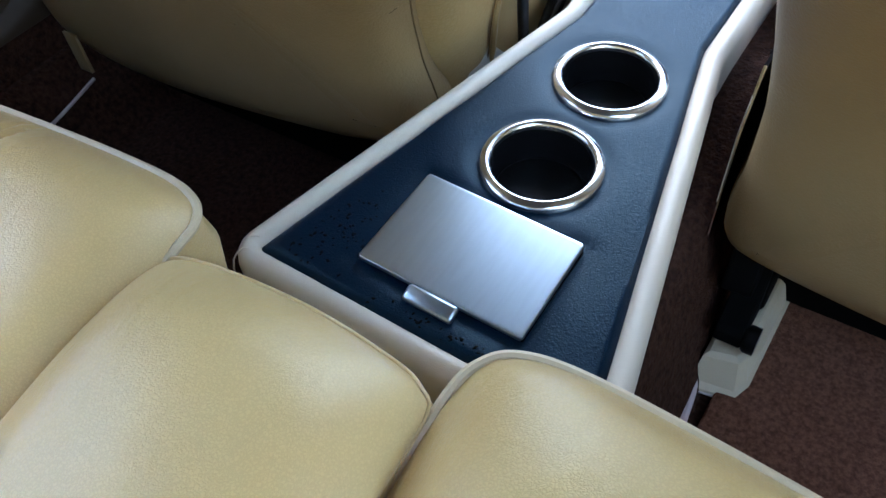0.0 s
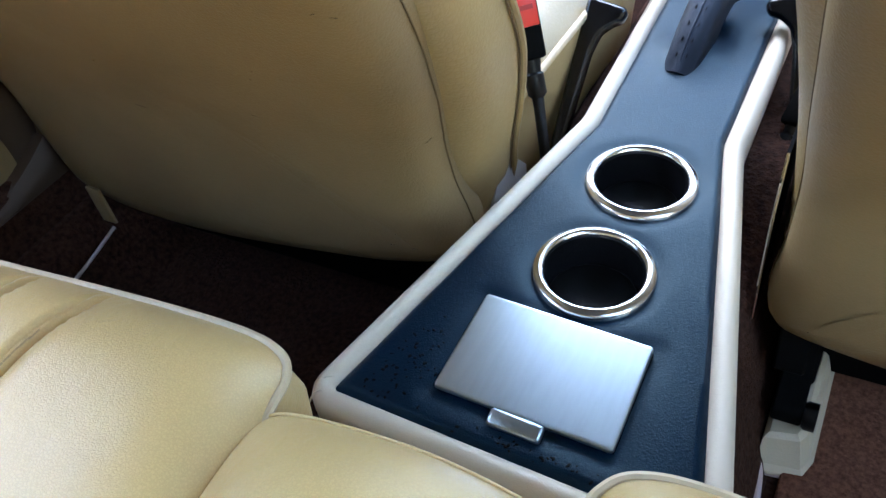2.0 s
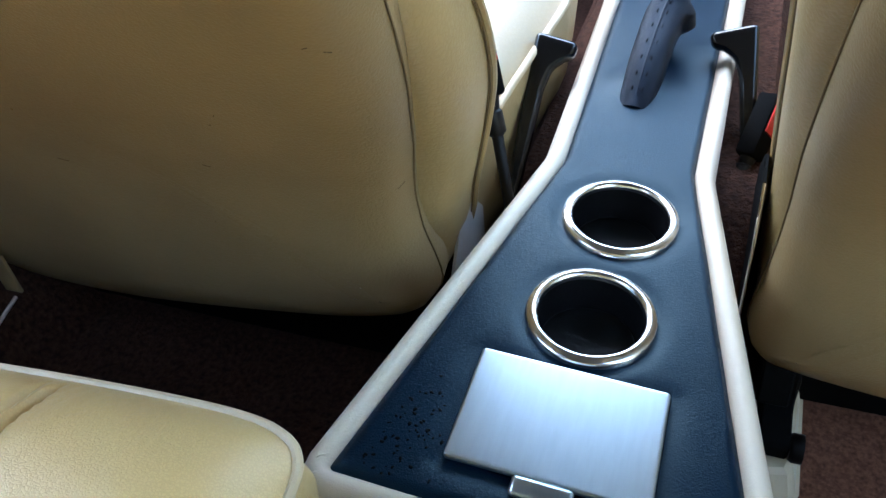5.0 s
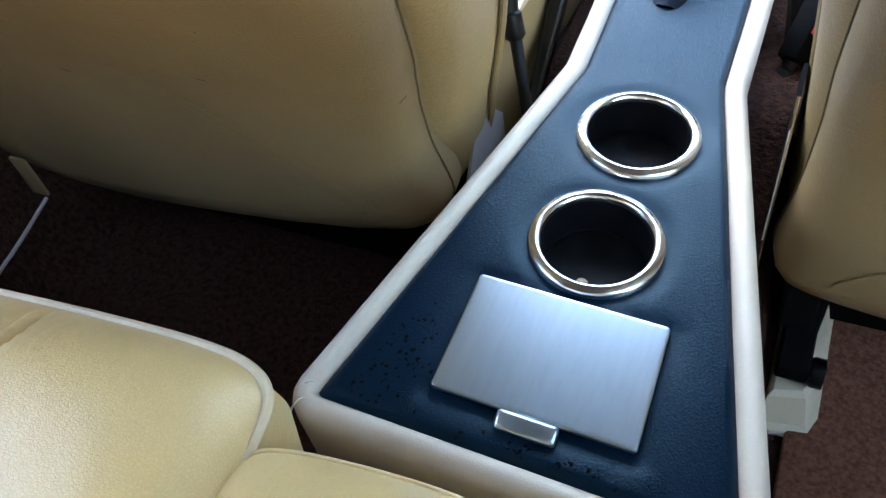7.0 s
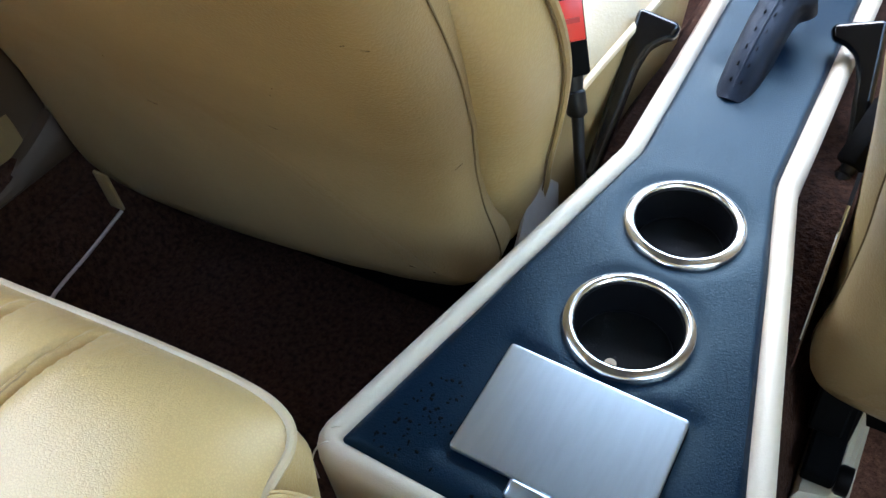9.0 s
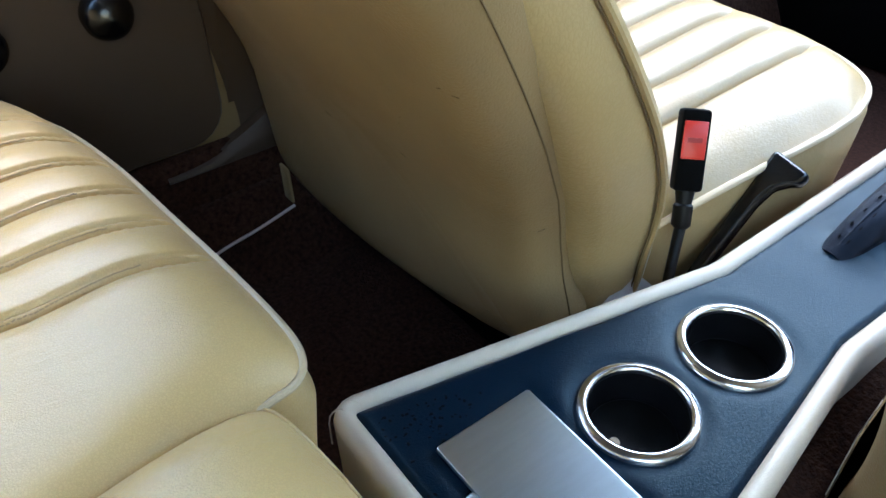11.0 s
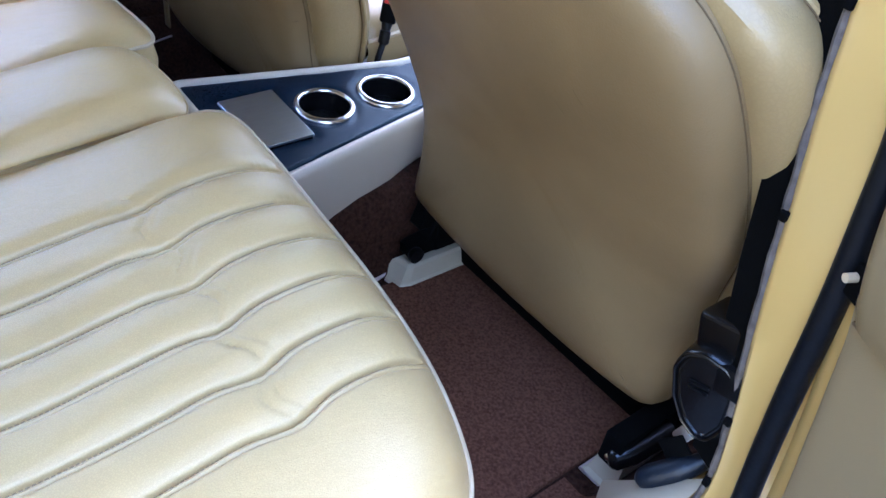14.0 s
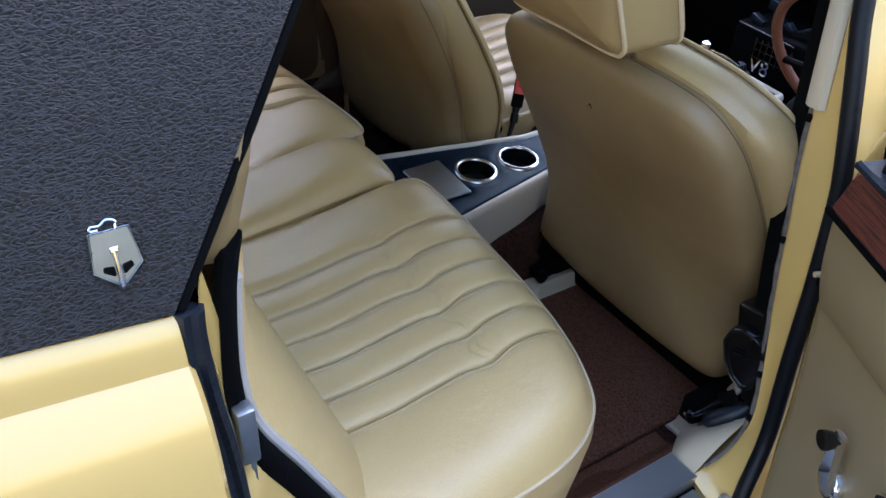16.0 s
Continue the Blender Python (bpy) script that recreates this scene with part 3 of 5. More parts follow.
KL = [(0.722, -0.590, -0.09), (0.722, -0.619, -0.023), (0.722, -0.693, 0.122), (0.722, -0.751, 0.244), (0.722, -0.791, 0.330), (0.722, -0.801, 0.396), (0.722, -0.798, 0.473), (0.722, -0.791, 0.533), (0.712, -0.770, 0.60), (0.69, -0.735, 0.70), (0.635, -0.64, 0.86)]
KC = curve([(x, y, Z(z)) for x, y, z in KL], 66)
rows = []
for p in KC[:48]:
    z = p.z
    row = []
    for u in np.linspace(0, 1, 90):
        x = p.x - 1.45 * u
        e = min(p.x - x, x - (p.x - 1.45))
        bulge = 0.055 * (1 - math.exp(-e / 0.07))
        row.append((x, min(p.y + bulge, -0.62 - 0.40 * (z - Z(0.06)) + 0.02 * (z < Z(0.06)) + 0.03 * math.exp(-(e / 0.07) ** 2)), z))
    rows.append(row)
part("front_face", loft(rows, closed=False), LEATHER, rest)
part("back_board", box(-0.72, 0.70, -1.10, -0.86, 0.02, Z(0.50), 0.02), BEIGE, rest)
part("piping", tube(KC[:44], 0.0065), WELT, rest, "pale grey piping")


# ---- front seats ----
def slab_of(outline, x0, x1, bevel=0.002):
    """A plate that stands along the car: outline of (y, z), between two x."""
    o = np.array([tuple(v)[:2] for v in outline])
    if np.sum(o[:, 0] * np.roll(o[:, 1], -1) - o[:, 1] * np.roll(o[:, 0], -1)) < 0:
        o = o[::-1]
    return loft([[(w, a, b) for a, b in inset(o, d)] for d, w in ((bevel, x0), (0.0, x0 + bevel), (0.0, x1 - bevel), (bevel, x1))])


def lever_body(foot, top, toward, length, reach):
    """A lever: a flat stem from foot to top with a paddle that turns off towards the console."""
    foot, top = Vector(foot), Vector(top)
    b = (top - foot).normalized()
    a = Vector(toward)
    a = (a - b * a.dot(b)).normalized()
    n = a.cross(b)
    line = [(-0.007, -length, 0), (0.007, -length, 0), (0.0085, -0.052, 0), (0.013, -0.030, 0), (0.024, -0.019, 0), (reach - 0.004, -0.015, 0), (reach, 0.0, 0), (-0.011, 0.006, 0), (-0.0105, -0.03, 0)]
    o = even(arc_poly(line, [0.003, 0.003, 0.02, 0.014, 0.012, 0.007, 0.007, 0.005, 0.02], 6), 120)[:, :2]
    if np.sum(o[:, 0] * np.roll(o[:, 1], -1) - o[:, 1] * np.roll(o[:, 0], -1)) < 0:
        o = o[::-1]
    rings = []
    for d, w in ((0.0045, -0.0095), (0.0016, -0.0080), (0.0, -0.0045), (0.0, 0.0045), (0.0016, 0.0080), (0.0045, 0.0095)):
        rings.append([top + a * p + b * q + n * w for p, q in inset(o, d)])
    return loft(rings)


def seat_line(z):
    """How far the rear face of a front seat lies ahead at a height over the console."""
    return float(np.interp(z, [-0.20, -0.15, -0.11, -0.05, 0.02, 0.06, 0.10, 0.17, 0.26, 0.36, 0.47, 0.60, 0.8], [0.115, 0.092, 0.082, 0.081, 0.075, 0.067, 0.053, 0.020, -0.028, -0.083, -0.142, -0.21, -0.31]))


def front_seat(x, dy, side, wide=1.0):
    """side: 1 for the right seat, -1 for the left."""
    ob = thing("front_seat", "tan leather front seat with fluted cushion and padded back panel", "seat", "front seats")

    def P(u, z, w):
        return Vector((x + u * wide, seat_line(z) + dy - w, Z(z)))

    def padded(half, depths, centre=True, n=200, bulge=0.012):
        """half: one half of a line that both sides share, in the seat's own measure."""
        pts = [Vector((u, z, 0)) for u, z in half] + [Vector((-u, z, 0)) for u, z in half[::-1] if abs(u) > 1e-6]
        return padded_all(pts, depths, centre, n, bulge)

    def padded_all(pts, depths, centre=True, n=200, bulge=0.012):
        pts = [Vector((p[0], p[1], 0)) for p in pts]
        o = even(curve(pts + [pts[0]], 500)[:-1], n)[:, :2]
        if np.sum(o[:, 0] * np.roll(o[:, 1], -1) - o[:, 1] * np.roll(o[:, 0], -1)) < 0:
            o = o[::-1]
        rings = [[P(a, b, w) for a, b in inset(o, d)] for d, w in depths]
        if centre:
            d, w = depths[-1]
            last = inset(o, d)
            c = last.mean(0)
            for k in (0.85, 0.7, 0.55, 0.4, 0.25, 0.1, 0.004):
                rings.append([P(*(c + (q - c) * k), w + bulge * (1 - k * k)) for q in last])
        return loft(rings, caps=False), o

    def own(points):
        return [((px - x) / wide, pz) for px, pz in points]

    if side > 0:
        shell = [(0.408, 0.463), (0.262, 0.460), (0.194, 0.445), (0.152, 0.40), (0.133, 0.33), (0.129, 0.25), (0.128, 0.17), (0.128, 0.10), (0.130, 0.03), (0.127, -0.04), (0.120, -0.095), (0.125, -0.122), (0.145, -0.140), (0.20, -0.155), (0.30, -0.170), (0.42, -0.176),
                 (0.55, -0.170), (0.625, -0.158), (0.655, -0.135), (0.660, -0.085), (0.659, -0.02), (0.667, 0.07), (0.686, 0.16), (0.689, 0.25), (0.683, 0.33), (0.664, 0.40), (0.622, 0.445), (0.554, 0.460)]
        body = [(0.408, 0.485), (0.304, 0.482), (0.204, 0.468), (0.140, 0.425), (0.108, 0.34), (0.100, 0.26), (0.107, 0.16), (0.113, 0.08), (0.120, -0.02), (0.122, -0.09), (0.14, -0.128), (0.22, -0.148), (0.40, -0.155), (0.60, -0.148),
                (0.671, -0.140), (0.695, -0.10), (0.700, -0.02), (0.704, 0.08), (0.712, 0.16), (0.728, 0.26), (0.725, 0.34), (0.694, 0.425), (0.612, 0.468), (0.512, 0.482)]
    else:
        shell = [(-0.42, 0.463), (-0.266, 0.460), (-0.185, 0.445), (-0.136, 0.40), (-0.115, 0.34), (-0.118, 0.27), (-0.128, 0.20), (-0.146, 0.12), (-0.162, 0.05), (-0.163, 0.0), (-0.155, -0.04), (-0.152, -0.07), (-0.166, -0.092), (-0.20, -0.107), (-0.285, -0.130), (-0.41, -0.157), (-0.51, -0.172),
                 (-0.60, -0.175), (-0.675, -0.160), (-0.722, -0.120), (-0.742, -0.06), (-0.747, 0.02), (-0.745, 0.12), (-0.736, 0.22), (-0.72, 0.32), (-0.695, 0.40), (-0.65, 0.445), (-0.58, 0.460)]
        body = [(-0.42, 0.485), (-0.31, 0.482), (-0.21, 0.468), (-0.165, 0.43), (-0.135, 0.37), (-0.119, 0.30), (-0.110, 0.24), (-0.107, 0.18), (-0.112, 0.12), (-0.128, 0.05), (-0.145, -0.02), (-0.152, -0.06), (-0.162, -0.085), (-0.19, -0.098), (-0.42, -0.12),
                (-0.62, -0.10), (-0.70, -0.06), (-0.722, 0.0), (-0.742, 0.09), (-0.750, 0.18), (-0.748, 0.27), (-0.735, 0.36), (-0.70, 0.43), (-0.63, 0.468), (-0.53, 0.482)]
    bm, o = padded_all(own(shell), [(0.015, -0.10), (0.002, -0.075), (0.0, -0.055), (0.0008, -0.040), (0.004, -0.026), (0.011, -0.015), (0.023, -0.007), (0.040, -0.002), (0.062, 0.001)])
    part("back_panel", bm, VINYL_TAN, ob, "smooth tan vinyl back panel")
    # Thin dark tube draws the shadow gap where panel meets bolster.
    part("panel_gap_shade", tube([P(a, b, -0.0515) for a, b in inset(o, -0.0004)], 0.0008, 8, closed=True), SEAM_SHADE, ob, "dark line standing for the shadow gap round the back panel")
    bm, o2 = padded_all(own(body), [(0.075, -0.062), (0.045, -0.058), (0.026, -0.060), (0.012, -0.067), (0.004, -0.079), (0.0005, -0.096), (0.0, -0.125), (0.002, -0.145), (0.012, -0.165), (0.035, -0.175)])
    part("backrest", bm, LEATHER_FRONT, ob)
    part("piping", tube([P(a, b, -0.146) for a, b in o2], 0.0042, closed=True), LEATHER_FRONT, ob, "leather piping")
    part("seam", tube([P(a, b, -0.1395) for a, b in inset(o2, -0.0002)], 0.0008, 6, closed=True), SEAM_SHADE, ob, "dark sewn seam")
    # headrest
    hr = [(0.0, 0.505), (0.09, 0.503), (0.118, 0.515), (0.128, 0.55), (0.140, 0.66), (0.135, 0.70), (0.11, 0.72), (0.0, 0.724)]
    bm, o3 = padded(hr, [(0.03, -0.115), (0.008, -0.108), (0.0, -0.09), (0.0, -0.05), (0.0, 0.01), (0.006, 0.022), (0.025, 0.03)])
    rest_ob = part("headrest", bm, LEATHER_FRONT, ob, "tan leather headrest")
    part("headrest_piping", tube([P(a, b, 0.014) for a, b in o3], 0.0035, closed=True), PIPING, rest_ob, "cream piping")
    part("headrest_front_piping", tube([P(a, b, -0.092) for a, b in o3], 0.0035, closed=True), PIPING, rest_ob, "cream piping")
    for u in (-0.05, 0.05):
        part("headrest_post", tube([P(u, 0.46, -0.06), P(u, 0.54, -0.06)], 0.006, 10), CHROME, ob, "chrome post")
    # cushion
    lines = list(np.linspace(-0.165, 0.165, 6))
    fr = even_open(curve([(-0.265, 0.13, 0.052), (-0.270, 0.40, 0.062), (-0.264, 0.48, 0.066), (-0.23, 0.535, 0.070), (-0.14, 0.565, 0.074), (0, 0.572, 0.075), (0.14, 0.565, 0.074), (0.23, 0.535, 0.070), (0.264, 0.48, 0.066), (0.270, 0.40, 0.062), (0.265, 0.13, 0.052)], 200), 260)
    fr = [p for p in fr if p[1] > 0.40]
    flat = np.array([p[:2] for p in fr])
    cols = []
    for xx, yf, zf in fr:
        col = []
        for v in np.linspace(0, 1, 80):
            yy = yf + (0.18 - yf) * v
            e = float(np.sqrt(((flat - (xx, yy)) ** 2).sum(1).min()))
            e = min(e, 0.270 - abs(xx))
            z = zf - 0.02 * v + 0.032 * (1 - math.exp(-max(0, e) / 0.025)) - 0.02 * v
            g = min(abs(xx - l) for l in lines)
            z -= (0.013 * (1 - math.sqrt(max(0.0, 1 - (1 - min(1, g / 0.033)) ** 2))) + 0.007 * math.exp(-(g / 0.004) ** 2)) * float(smoothstep(0.01, 0.06, e))
            z += 0.002 * wave((xx * 16, yy * 16, 2))
            col.append((x + (0.042 if side < 0 else 0.018) + xx * (1 - (0.14 if side < 0 else 0.11) * v), yy, Z(z - (0.014 if side < 0 else 0.0))))
        cols.append(col)
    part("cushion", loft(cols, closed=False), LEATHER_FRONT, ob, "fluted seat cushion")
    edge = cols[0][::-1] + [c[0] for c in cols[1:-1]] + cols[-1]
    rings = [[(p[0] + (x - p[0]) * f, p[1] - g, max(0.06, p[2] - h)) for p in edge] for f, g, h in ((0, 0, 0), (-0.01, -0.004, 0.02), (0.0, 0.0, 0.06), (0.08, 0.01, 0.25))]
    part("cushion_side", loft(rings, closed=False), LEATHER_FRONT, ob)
    part("cushion_piping", tube(edge[::2], 0.0042), PIPING, ob, "cream piping")
    # frame, runners and covers
    # Frame box reaches the floor to block light from ahead.
    part("base_frame", box(x - 0.20, x + 0.20, dy + 0.20, dy + 0.50, 0.012, 0.20, 0.01), MATT, ob)
    # Black sheet stands in for the deep shade below the seat.
    part("underseat_shade", box(x - 0.262, x + 0.262, dy + 0.175, dy + 0.19, 0.012, 0.165, 0.003), MATT, ob, "black sheet standing for the shade under the seat")
    inn, out = (0.163, 0.648) if side > 0 else (-0.17, -0.615)
    for xr in (inn, out):
        k = 0.75 if xr == out else 1.0
        part("runner", box(xr - 0.016, xr + 0.016, dy + (0.12 if side > 0 and xr == inn else 0.16 if side < 0 else 0.05), dy + 0.5, 0.050, 0.105, 0.004), MATT, ob, "black seat runner")
        if side > 0:
            zf = floor_height(xr, 0.1)
            if xr == inn:
                quads = [[(p, q, z) for p, q in ring] for ring, z in (
                    ([(0.139, 0.032), (0.191, 0.040), (0.198, 0.060), (0.199, 0.23), (0.139, 0.23)], 0.004), ([(0.140, 0.034), (0.190, 0.042), (0.197, 0.061), (0.198, 0.23), (0.140, 0.23)], 0.009),
                    ([(0.145, 0.041), (0.186, 0.047), (0.192, 0.063), (0.193, 0.23), (0.145, 0.23)], 0.013), ([(0.148, 0.054), (0.180, 0.061), (0.185, 0.073), (0.187, 0.23), (0.148, 0.23)], 0.038), ([(0.152, 0.060), (0.176, 0.066), (0.180, 0.077), (0.182, 0.23), (0.152, 0.23)], 0.042))]
            else:
                quads = [[(xr + a * k, 0.058 + (b - 0.02) * k, z) for a, b in ((-c, 0.02 - d), (c, 0.02 - d), (c, 0.20), (-c, 0.20))] for c, d, z in ((0.040, 0.012, 0.002 + zf), (0.039, 0.010, 0.007 + zf), (0.032, 0.003, 0.012 + zf), (0.026, -0.014, 0.055 + zf * 0.5), (0.021, -0.020, 0.061 + zf * 0.5))]
            part("runner_cover", loft(quads), BEIGE, ob, "beige runner cover", smooth=False)
            part("cover_binding", tube([Vector(p) + Vector((0, 0, 0.002)) for p in quads[0][-1:] + quads[0][:-1]], 0.0034, 6), PINK, ob, "pinkish binding round the cover")
        ye = dy + 0.032
        if side < 0 and xr == out:
            continue
        if side > 0 and xr == inn:
            end = arc_poly([(0.066, 0.050, 0), (0.150, 0.050, 0), (0.150, 0.115, 0), (0.120, 0.120, 0), (0.105, 0.082, 0), (0.064, 0.076, 0)], [0.008, 0.0, 0.004, 0.01, 0.01, 0.008], 4)
            part("runner_end", slab_of(end, 0.148, 0.176), MATT, ob, "black runner end")
            part("pivot", move(spin([(0.0001, 0.0), (0.012, 0.0), (0.014, 0.003), (0.014, 0.012), (0.0001, 0.012)], 18), Matrix.Translation((0.176, 0.074, 0.064)) @ Matrix.Rotation(radians(90), 4, "Y")), PLASTIC, ob, "black pivot boss")
            part("seat_leg", slab_of(arc_poly([(0.085, 0.10, 0), (0.150, 0.09, 0), (0.175, 0.20, 0), (0.120, 0.20, 0)], 0.006, 3), 0.140, 0.168), MATT, ob, "black seat leg")
            continue
        if side > 0:
            part("runner_end", tube([(0.652, 0.046, 0.066), (0.656, 0.052, 0.068), (0.664, 0.075, 0.073), (0.672, 0.14, 0.088)], [0.009, 0.016, 0.017, 0.018], 14), BLACK, ob, "black runner end")
            part("runner_screw", move(spin([(0.0001, 0.002), (0.0035, 0.0015), (0.005, 0.0)], 12), Matrix.Translation((0.650, 0.0455, 0.069)) @ Matrix.Rotation(radians(80), 4, "X")), CHROME, ob, "bright screw head")
            continue
        bm = tube([(xr - 0.008, ye, 0.074), (xr - 0.004, ye + 0.013, 0.080), (xr + 0.004, ye + 0.03, 0.084), (xr, ye + 0.07, 0.098)], [0.008, 0.014, 0.016, 0.020], 10)
        part("runner_end", bm, MATT, ob, "black runner end")
    if side < 0:
        part("seat_strap", box(-0.655, -0.632, 0.008, 0.012, Z(-0.145), Z(-0.09), 0.001), VINYL_TAN, ob, "beige strap under the seat")
    # hinge plate and recline lever
    xi = -0.153 if side < 0 else 0.112
    plate = [(0.055, -0.16), (0.20, -0.16), (0.20, -0.026), (0.188, -0.022), (0.150, -0.036), (0.132, -0.052)] if side < 0 else [(0.11, -0.16), (0.26, -0.16), (0.26, -0.03), (0.22, 0.012), (0.175, 0.014), (0.14, -0.03)]
    # Left plate coloured pale as if lit, right one black as if shaded.
    part("hinge_plate", loft([[(xi + d, a, Z(b)) for a, b in plate] for d in (-0.0015, 0.0015)]), PLATE if side < 0 else MATT, ob, "steel hinge plate with light and shade put in its colour")
    if side > 0:
        part("plate_edge", tube([(xi, a, Z(b)) for a, b in (plate[0], plate[5], plate[4])], 0.0016, 6), CHROME, ob, "bright plate edge")
    if side < 0:
        bm = lever_body((-0.124, 0.248, Z(-0.050)), (-0.118, 0.338, Z(0.040)), (1.0, 0.12, 0.0), 0.17, 0.036)
    else:
        bm = lever_body((0.100, 0.33, Z(-0.070)), (0.080, 0.415, Z(0.028)), (-1.0, 0.10, 0.05), 0.15, 0.040)
    part("recline_lever", bm, BLACK, ob, "glossy black recline lever")
    return ob


RIGHT = front_seat(0.408, 0.0, 1, 1.045)
LEFT = front_seat(-0.425, -0.057, -1, 1.085)
structure("carpet_edging", tube(curve([(0.140, 0.050, 0.020), (0.150, 0.036, 0.012), (0.155, 0.005, 0.010), (0.158, -0.03, 0.010), (0.160, -0.10, 0.010), (0.161, -0.20, 0.010)], 30), 0.0042, 8), PINK, "pinkish edging between tunnel and floor carpet", "trim")

# seat belt buckles beside the console
def buckle(base, bend, top, normal):
    """A buckle on its stalk; normal: where the button faces."""
    ob = thing("seat_belt_buckle", "black seat belt buckle with red release button on a stalk", "seat belt buckle", "seat belt buckles")
    b, t, k = Vector(base), Vector(top), Vector(bend)
    d = (t - k).normalized()
    ln = (t - k).length
    part("stalk", tube([b, b.lerp(k, 0.5), k], [0.0055, 0.0055, 0.006], 10), PLASTIC, ob)
    nz = Vector(normal)
    nx = -(nz - d * nz.dot(d)).normalized()
    ny = d.cross(nx)
    m = Matrix((nx, ny, d)).transposed().to_4x4()
    m.translation = k
    part("neck", move(loft([[(c * math.cos(a), e * math.sin(a), z) for a in np.linspace(0, math.tau, 16, endpoint=False)] for c, e, z in ((0.006, 0.006, -0.004), (0.009, 0.010, 0.0), (0.009, 0.010, 0.02), (0.007, 0.008, 0.022), (0.009, 0.012, ln * 0.40))]), m), PLASTIC, ob)
    part("body", move(box(-0.011, 0.011, -0.0145, 0.0145, ln * 0.30, ln, 0.004), m), MATT, ob)
    part("release_button", move(box(-0.0130, -0.0105, -0.0115, 0.0115, ln * 0.58, ln * 0.90, 0.001), m), RED, ob, "red release button")
    part("print_bar", move(box(-0.0136, -0.0129, -0.007, 0.007, ln * 0.72, ln * 0.76), m), RUBY, ob)
    return ob


buckle((-0.108, 0.160, Z(-0.06)), (-0.134, 0.205, Z(0.010)), (-0.168, 0.245, Z(0.113)), (0.75, -0.65, 0.25))
buckle((0.098, 0.20, Z(-0.14)), (0.094, 0.285, Z(-0.075)), (0.116, 0.36, Z(-0.015)), (0.9, -0.2, 0.4))

# ---- right body side ----
def ribbed(x0, x1, y0, y1, z0, z1, n):
    rows = []
    xsr = np.linspace(x0, x1, n * 6 + 1)
    prof = [(x0, z0)] + [(x, z1 + 0.0022 * math.cos((x - x0) / (x1 - x0) * n * math.tau)) for x in xsr] + [(x1, z0)]
    return loft([[(x, y, z) for x, z in prof] for y in (y0, y1)])


tread = thing("tread_plate", "ribbed aluminium tread plates on the door sill", "tread plate")
part("inner_plate", ribbed(0.728, 0.786, -0.95, -0.088, 0.02, Z(-0.146), 22), ALU, tread)
part("outer_plate", ribbed(0.793, 0.852, -0.95, -0.098, 0.02, Z(-0.166), 22), ALU, tread)
part("plate_lip", box(0.7862, 0.7928, -0.95, -0.09, 0.02, Z(-0.168), 0.001), MATT, tread)
bm = box(0.730, 0.858, -2.0, 1.6, -0.12, Z(-0.176), 0.012)
structure("sill", bm, YELLOW, "yellow painted sill under the doors", "sill")
structure("sill_seal", tube([(0.862, y, Z(-0.185)) for y in np.linspace(-0.98, -0.05, 20)], 0.011, 10), RUBBER, "black rubber seal along the sill", "seal")

inner_edge = [(0.778, -0.088, -0.150), (0.790, -0.045, -0.120), (0.793, -0.012, -0.080), (0.791, 0.0, -0.03), (0.781, 0.0, 0.041), (0.764, 0.0, 0.13), (0.748, 0.0, 0.22), (0.734, 0.002, 0.304), (0.722, 0.004, 0.37), (0.714, 0.006, 0.43), (0.700, 0.012, 0.53), (0.686, 0.022, 0.61), (0.665, 0.045, 0.70), (0.62, 0.09, 0.84)]
outer_edge = [(0.862, -0.090, -0.20), (0.846, -0.060, -0.12), (0.832, -0.025, -0.06), (0.824, -0.012, -0.01), (0.816, -0.010, 0.06), (0.809, -0.010, 0.14), (0.802, -0.010, 0.24), (0.792, -0.008, 0.33), (0.784, -0.006, 0.39), (0.772, -0.004, 0.44), (0.744, 0.004, 0.53), (0.716, 0.015, 0.61), (0.690, 0.038, 0.70), (0.645, 0.08, 0.85)]
IE = curve([(x, y, Z(z)) for x, y, z in inner_edge], 60)
OE = curve([(x, y, Z(z)) for x, y, z in outer_edge], 60)
bm = loft([[a + Vector((-0.03, 0.07, 0)), a + Vector((-0.004, 0.010, 0)), a, a.lerp(b, 0.12) + Vector((0, -0.003, 0)), a.lerp(b, 0.45) + Vector((0, 0.002, 0)), a.lerp(b, 0.85) + Vector((0, -0.002, 0)), b, b + Vector((0.008, 0.03, 0)), b + Vector((0.012, 0.08, 0))] for a, b in zip(IE, OE)])
pillar = structure("pillar_right", bm, YELLOW, "yellow painted centre door pillar", "pillar")
structure("pillar_seal", tube([p + Vector((0.010, -0.006, 0)) for p in OE], 0.0125, 12), RUBBER, "black rubber door seal on the pillar", "seal")
structure("pillar_welt", tube([p + Vector((-0.003, 0.002 + 0.0015 * math.sin(i * 1.9), 0)) for i, p in enumerate(IE[2:])], 0.0042, 8), TAUPE, "worn taupe edge welt on the pillar", "seal")
# Black strip fills the gap inside the pillar's edge.
structure("pillar_gap_strip", loft([[p + Vector((-0.004, 0.004, 0)), p + Vector((-0.040, 0.016, 0)), p + Vector((-0.042, 0.075, 0)), p + Vector((-0.02, 0.075, 0))] for p in IE[13:]]), MATT, "black strip between front seat and centre pillar", "pillar")
for k in (12, 18, 30, 42):
    p, q = IE[k], IE[k + 1]
    structure("pillar_clip", box(p.x - 0.006, p.x + 0.002, p.y - 0.006, p.y + 0.004, p.z, p.z + 0.010, 0.001), MATT, "black clip on the pillar edge", "clip")
# upper pillar trim
UT = [p for p in IE if p.z > Z(0.475)]
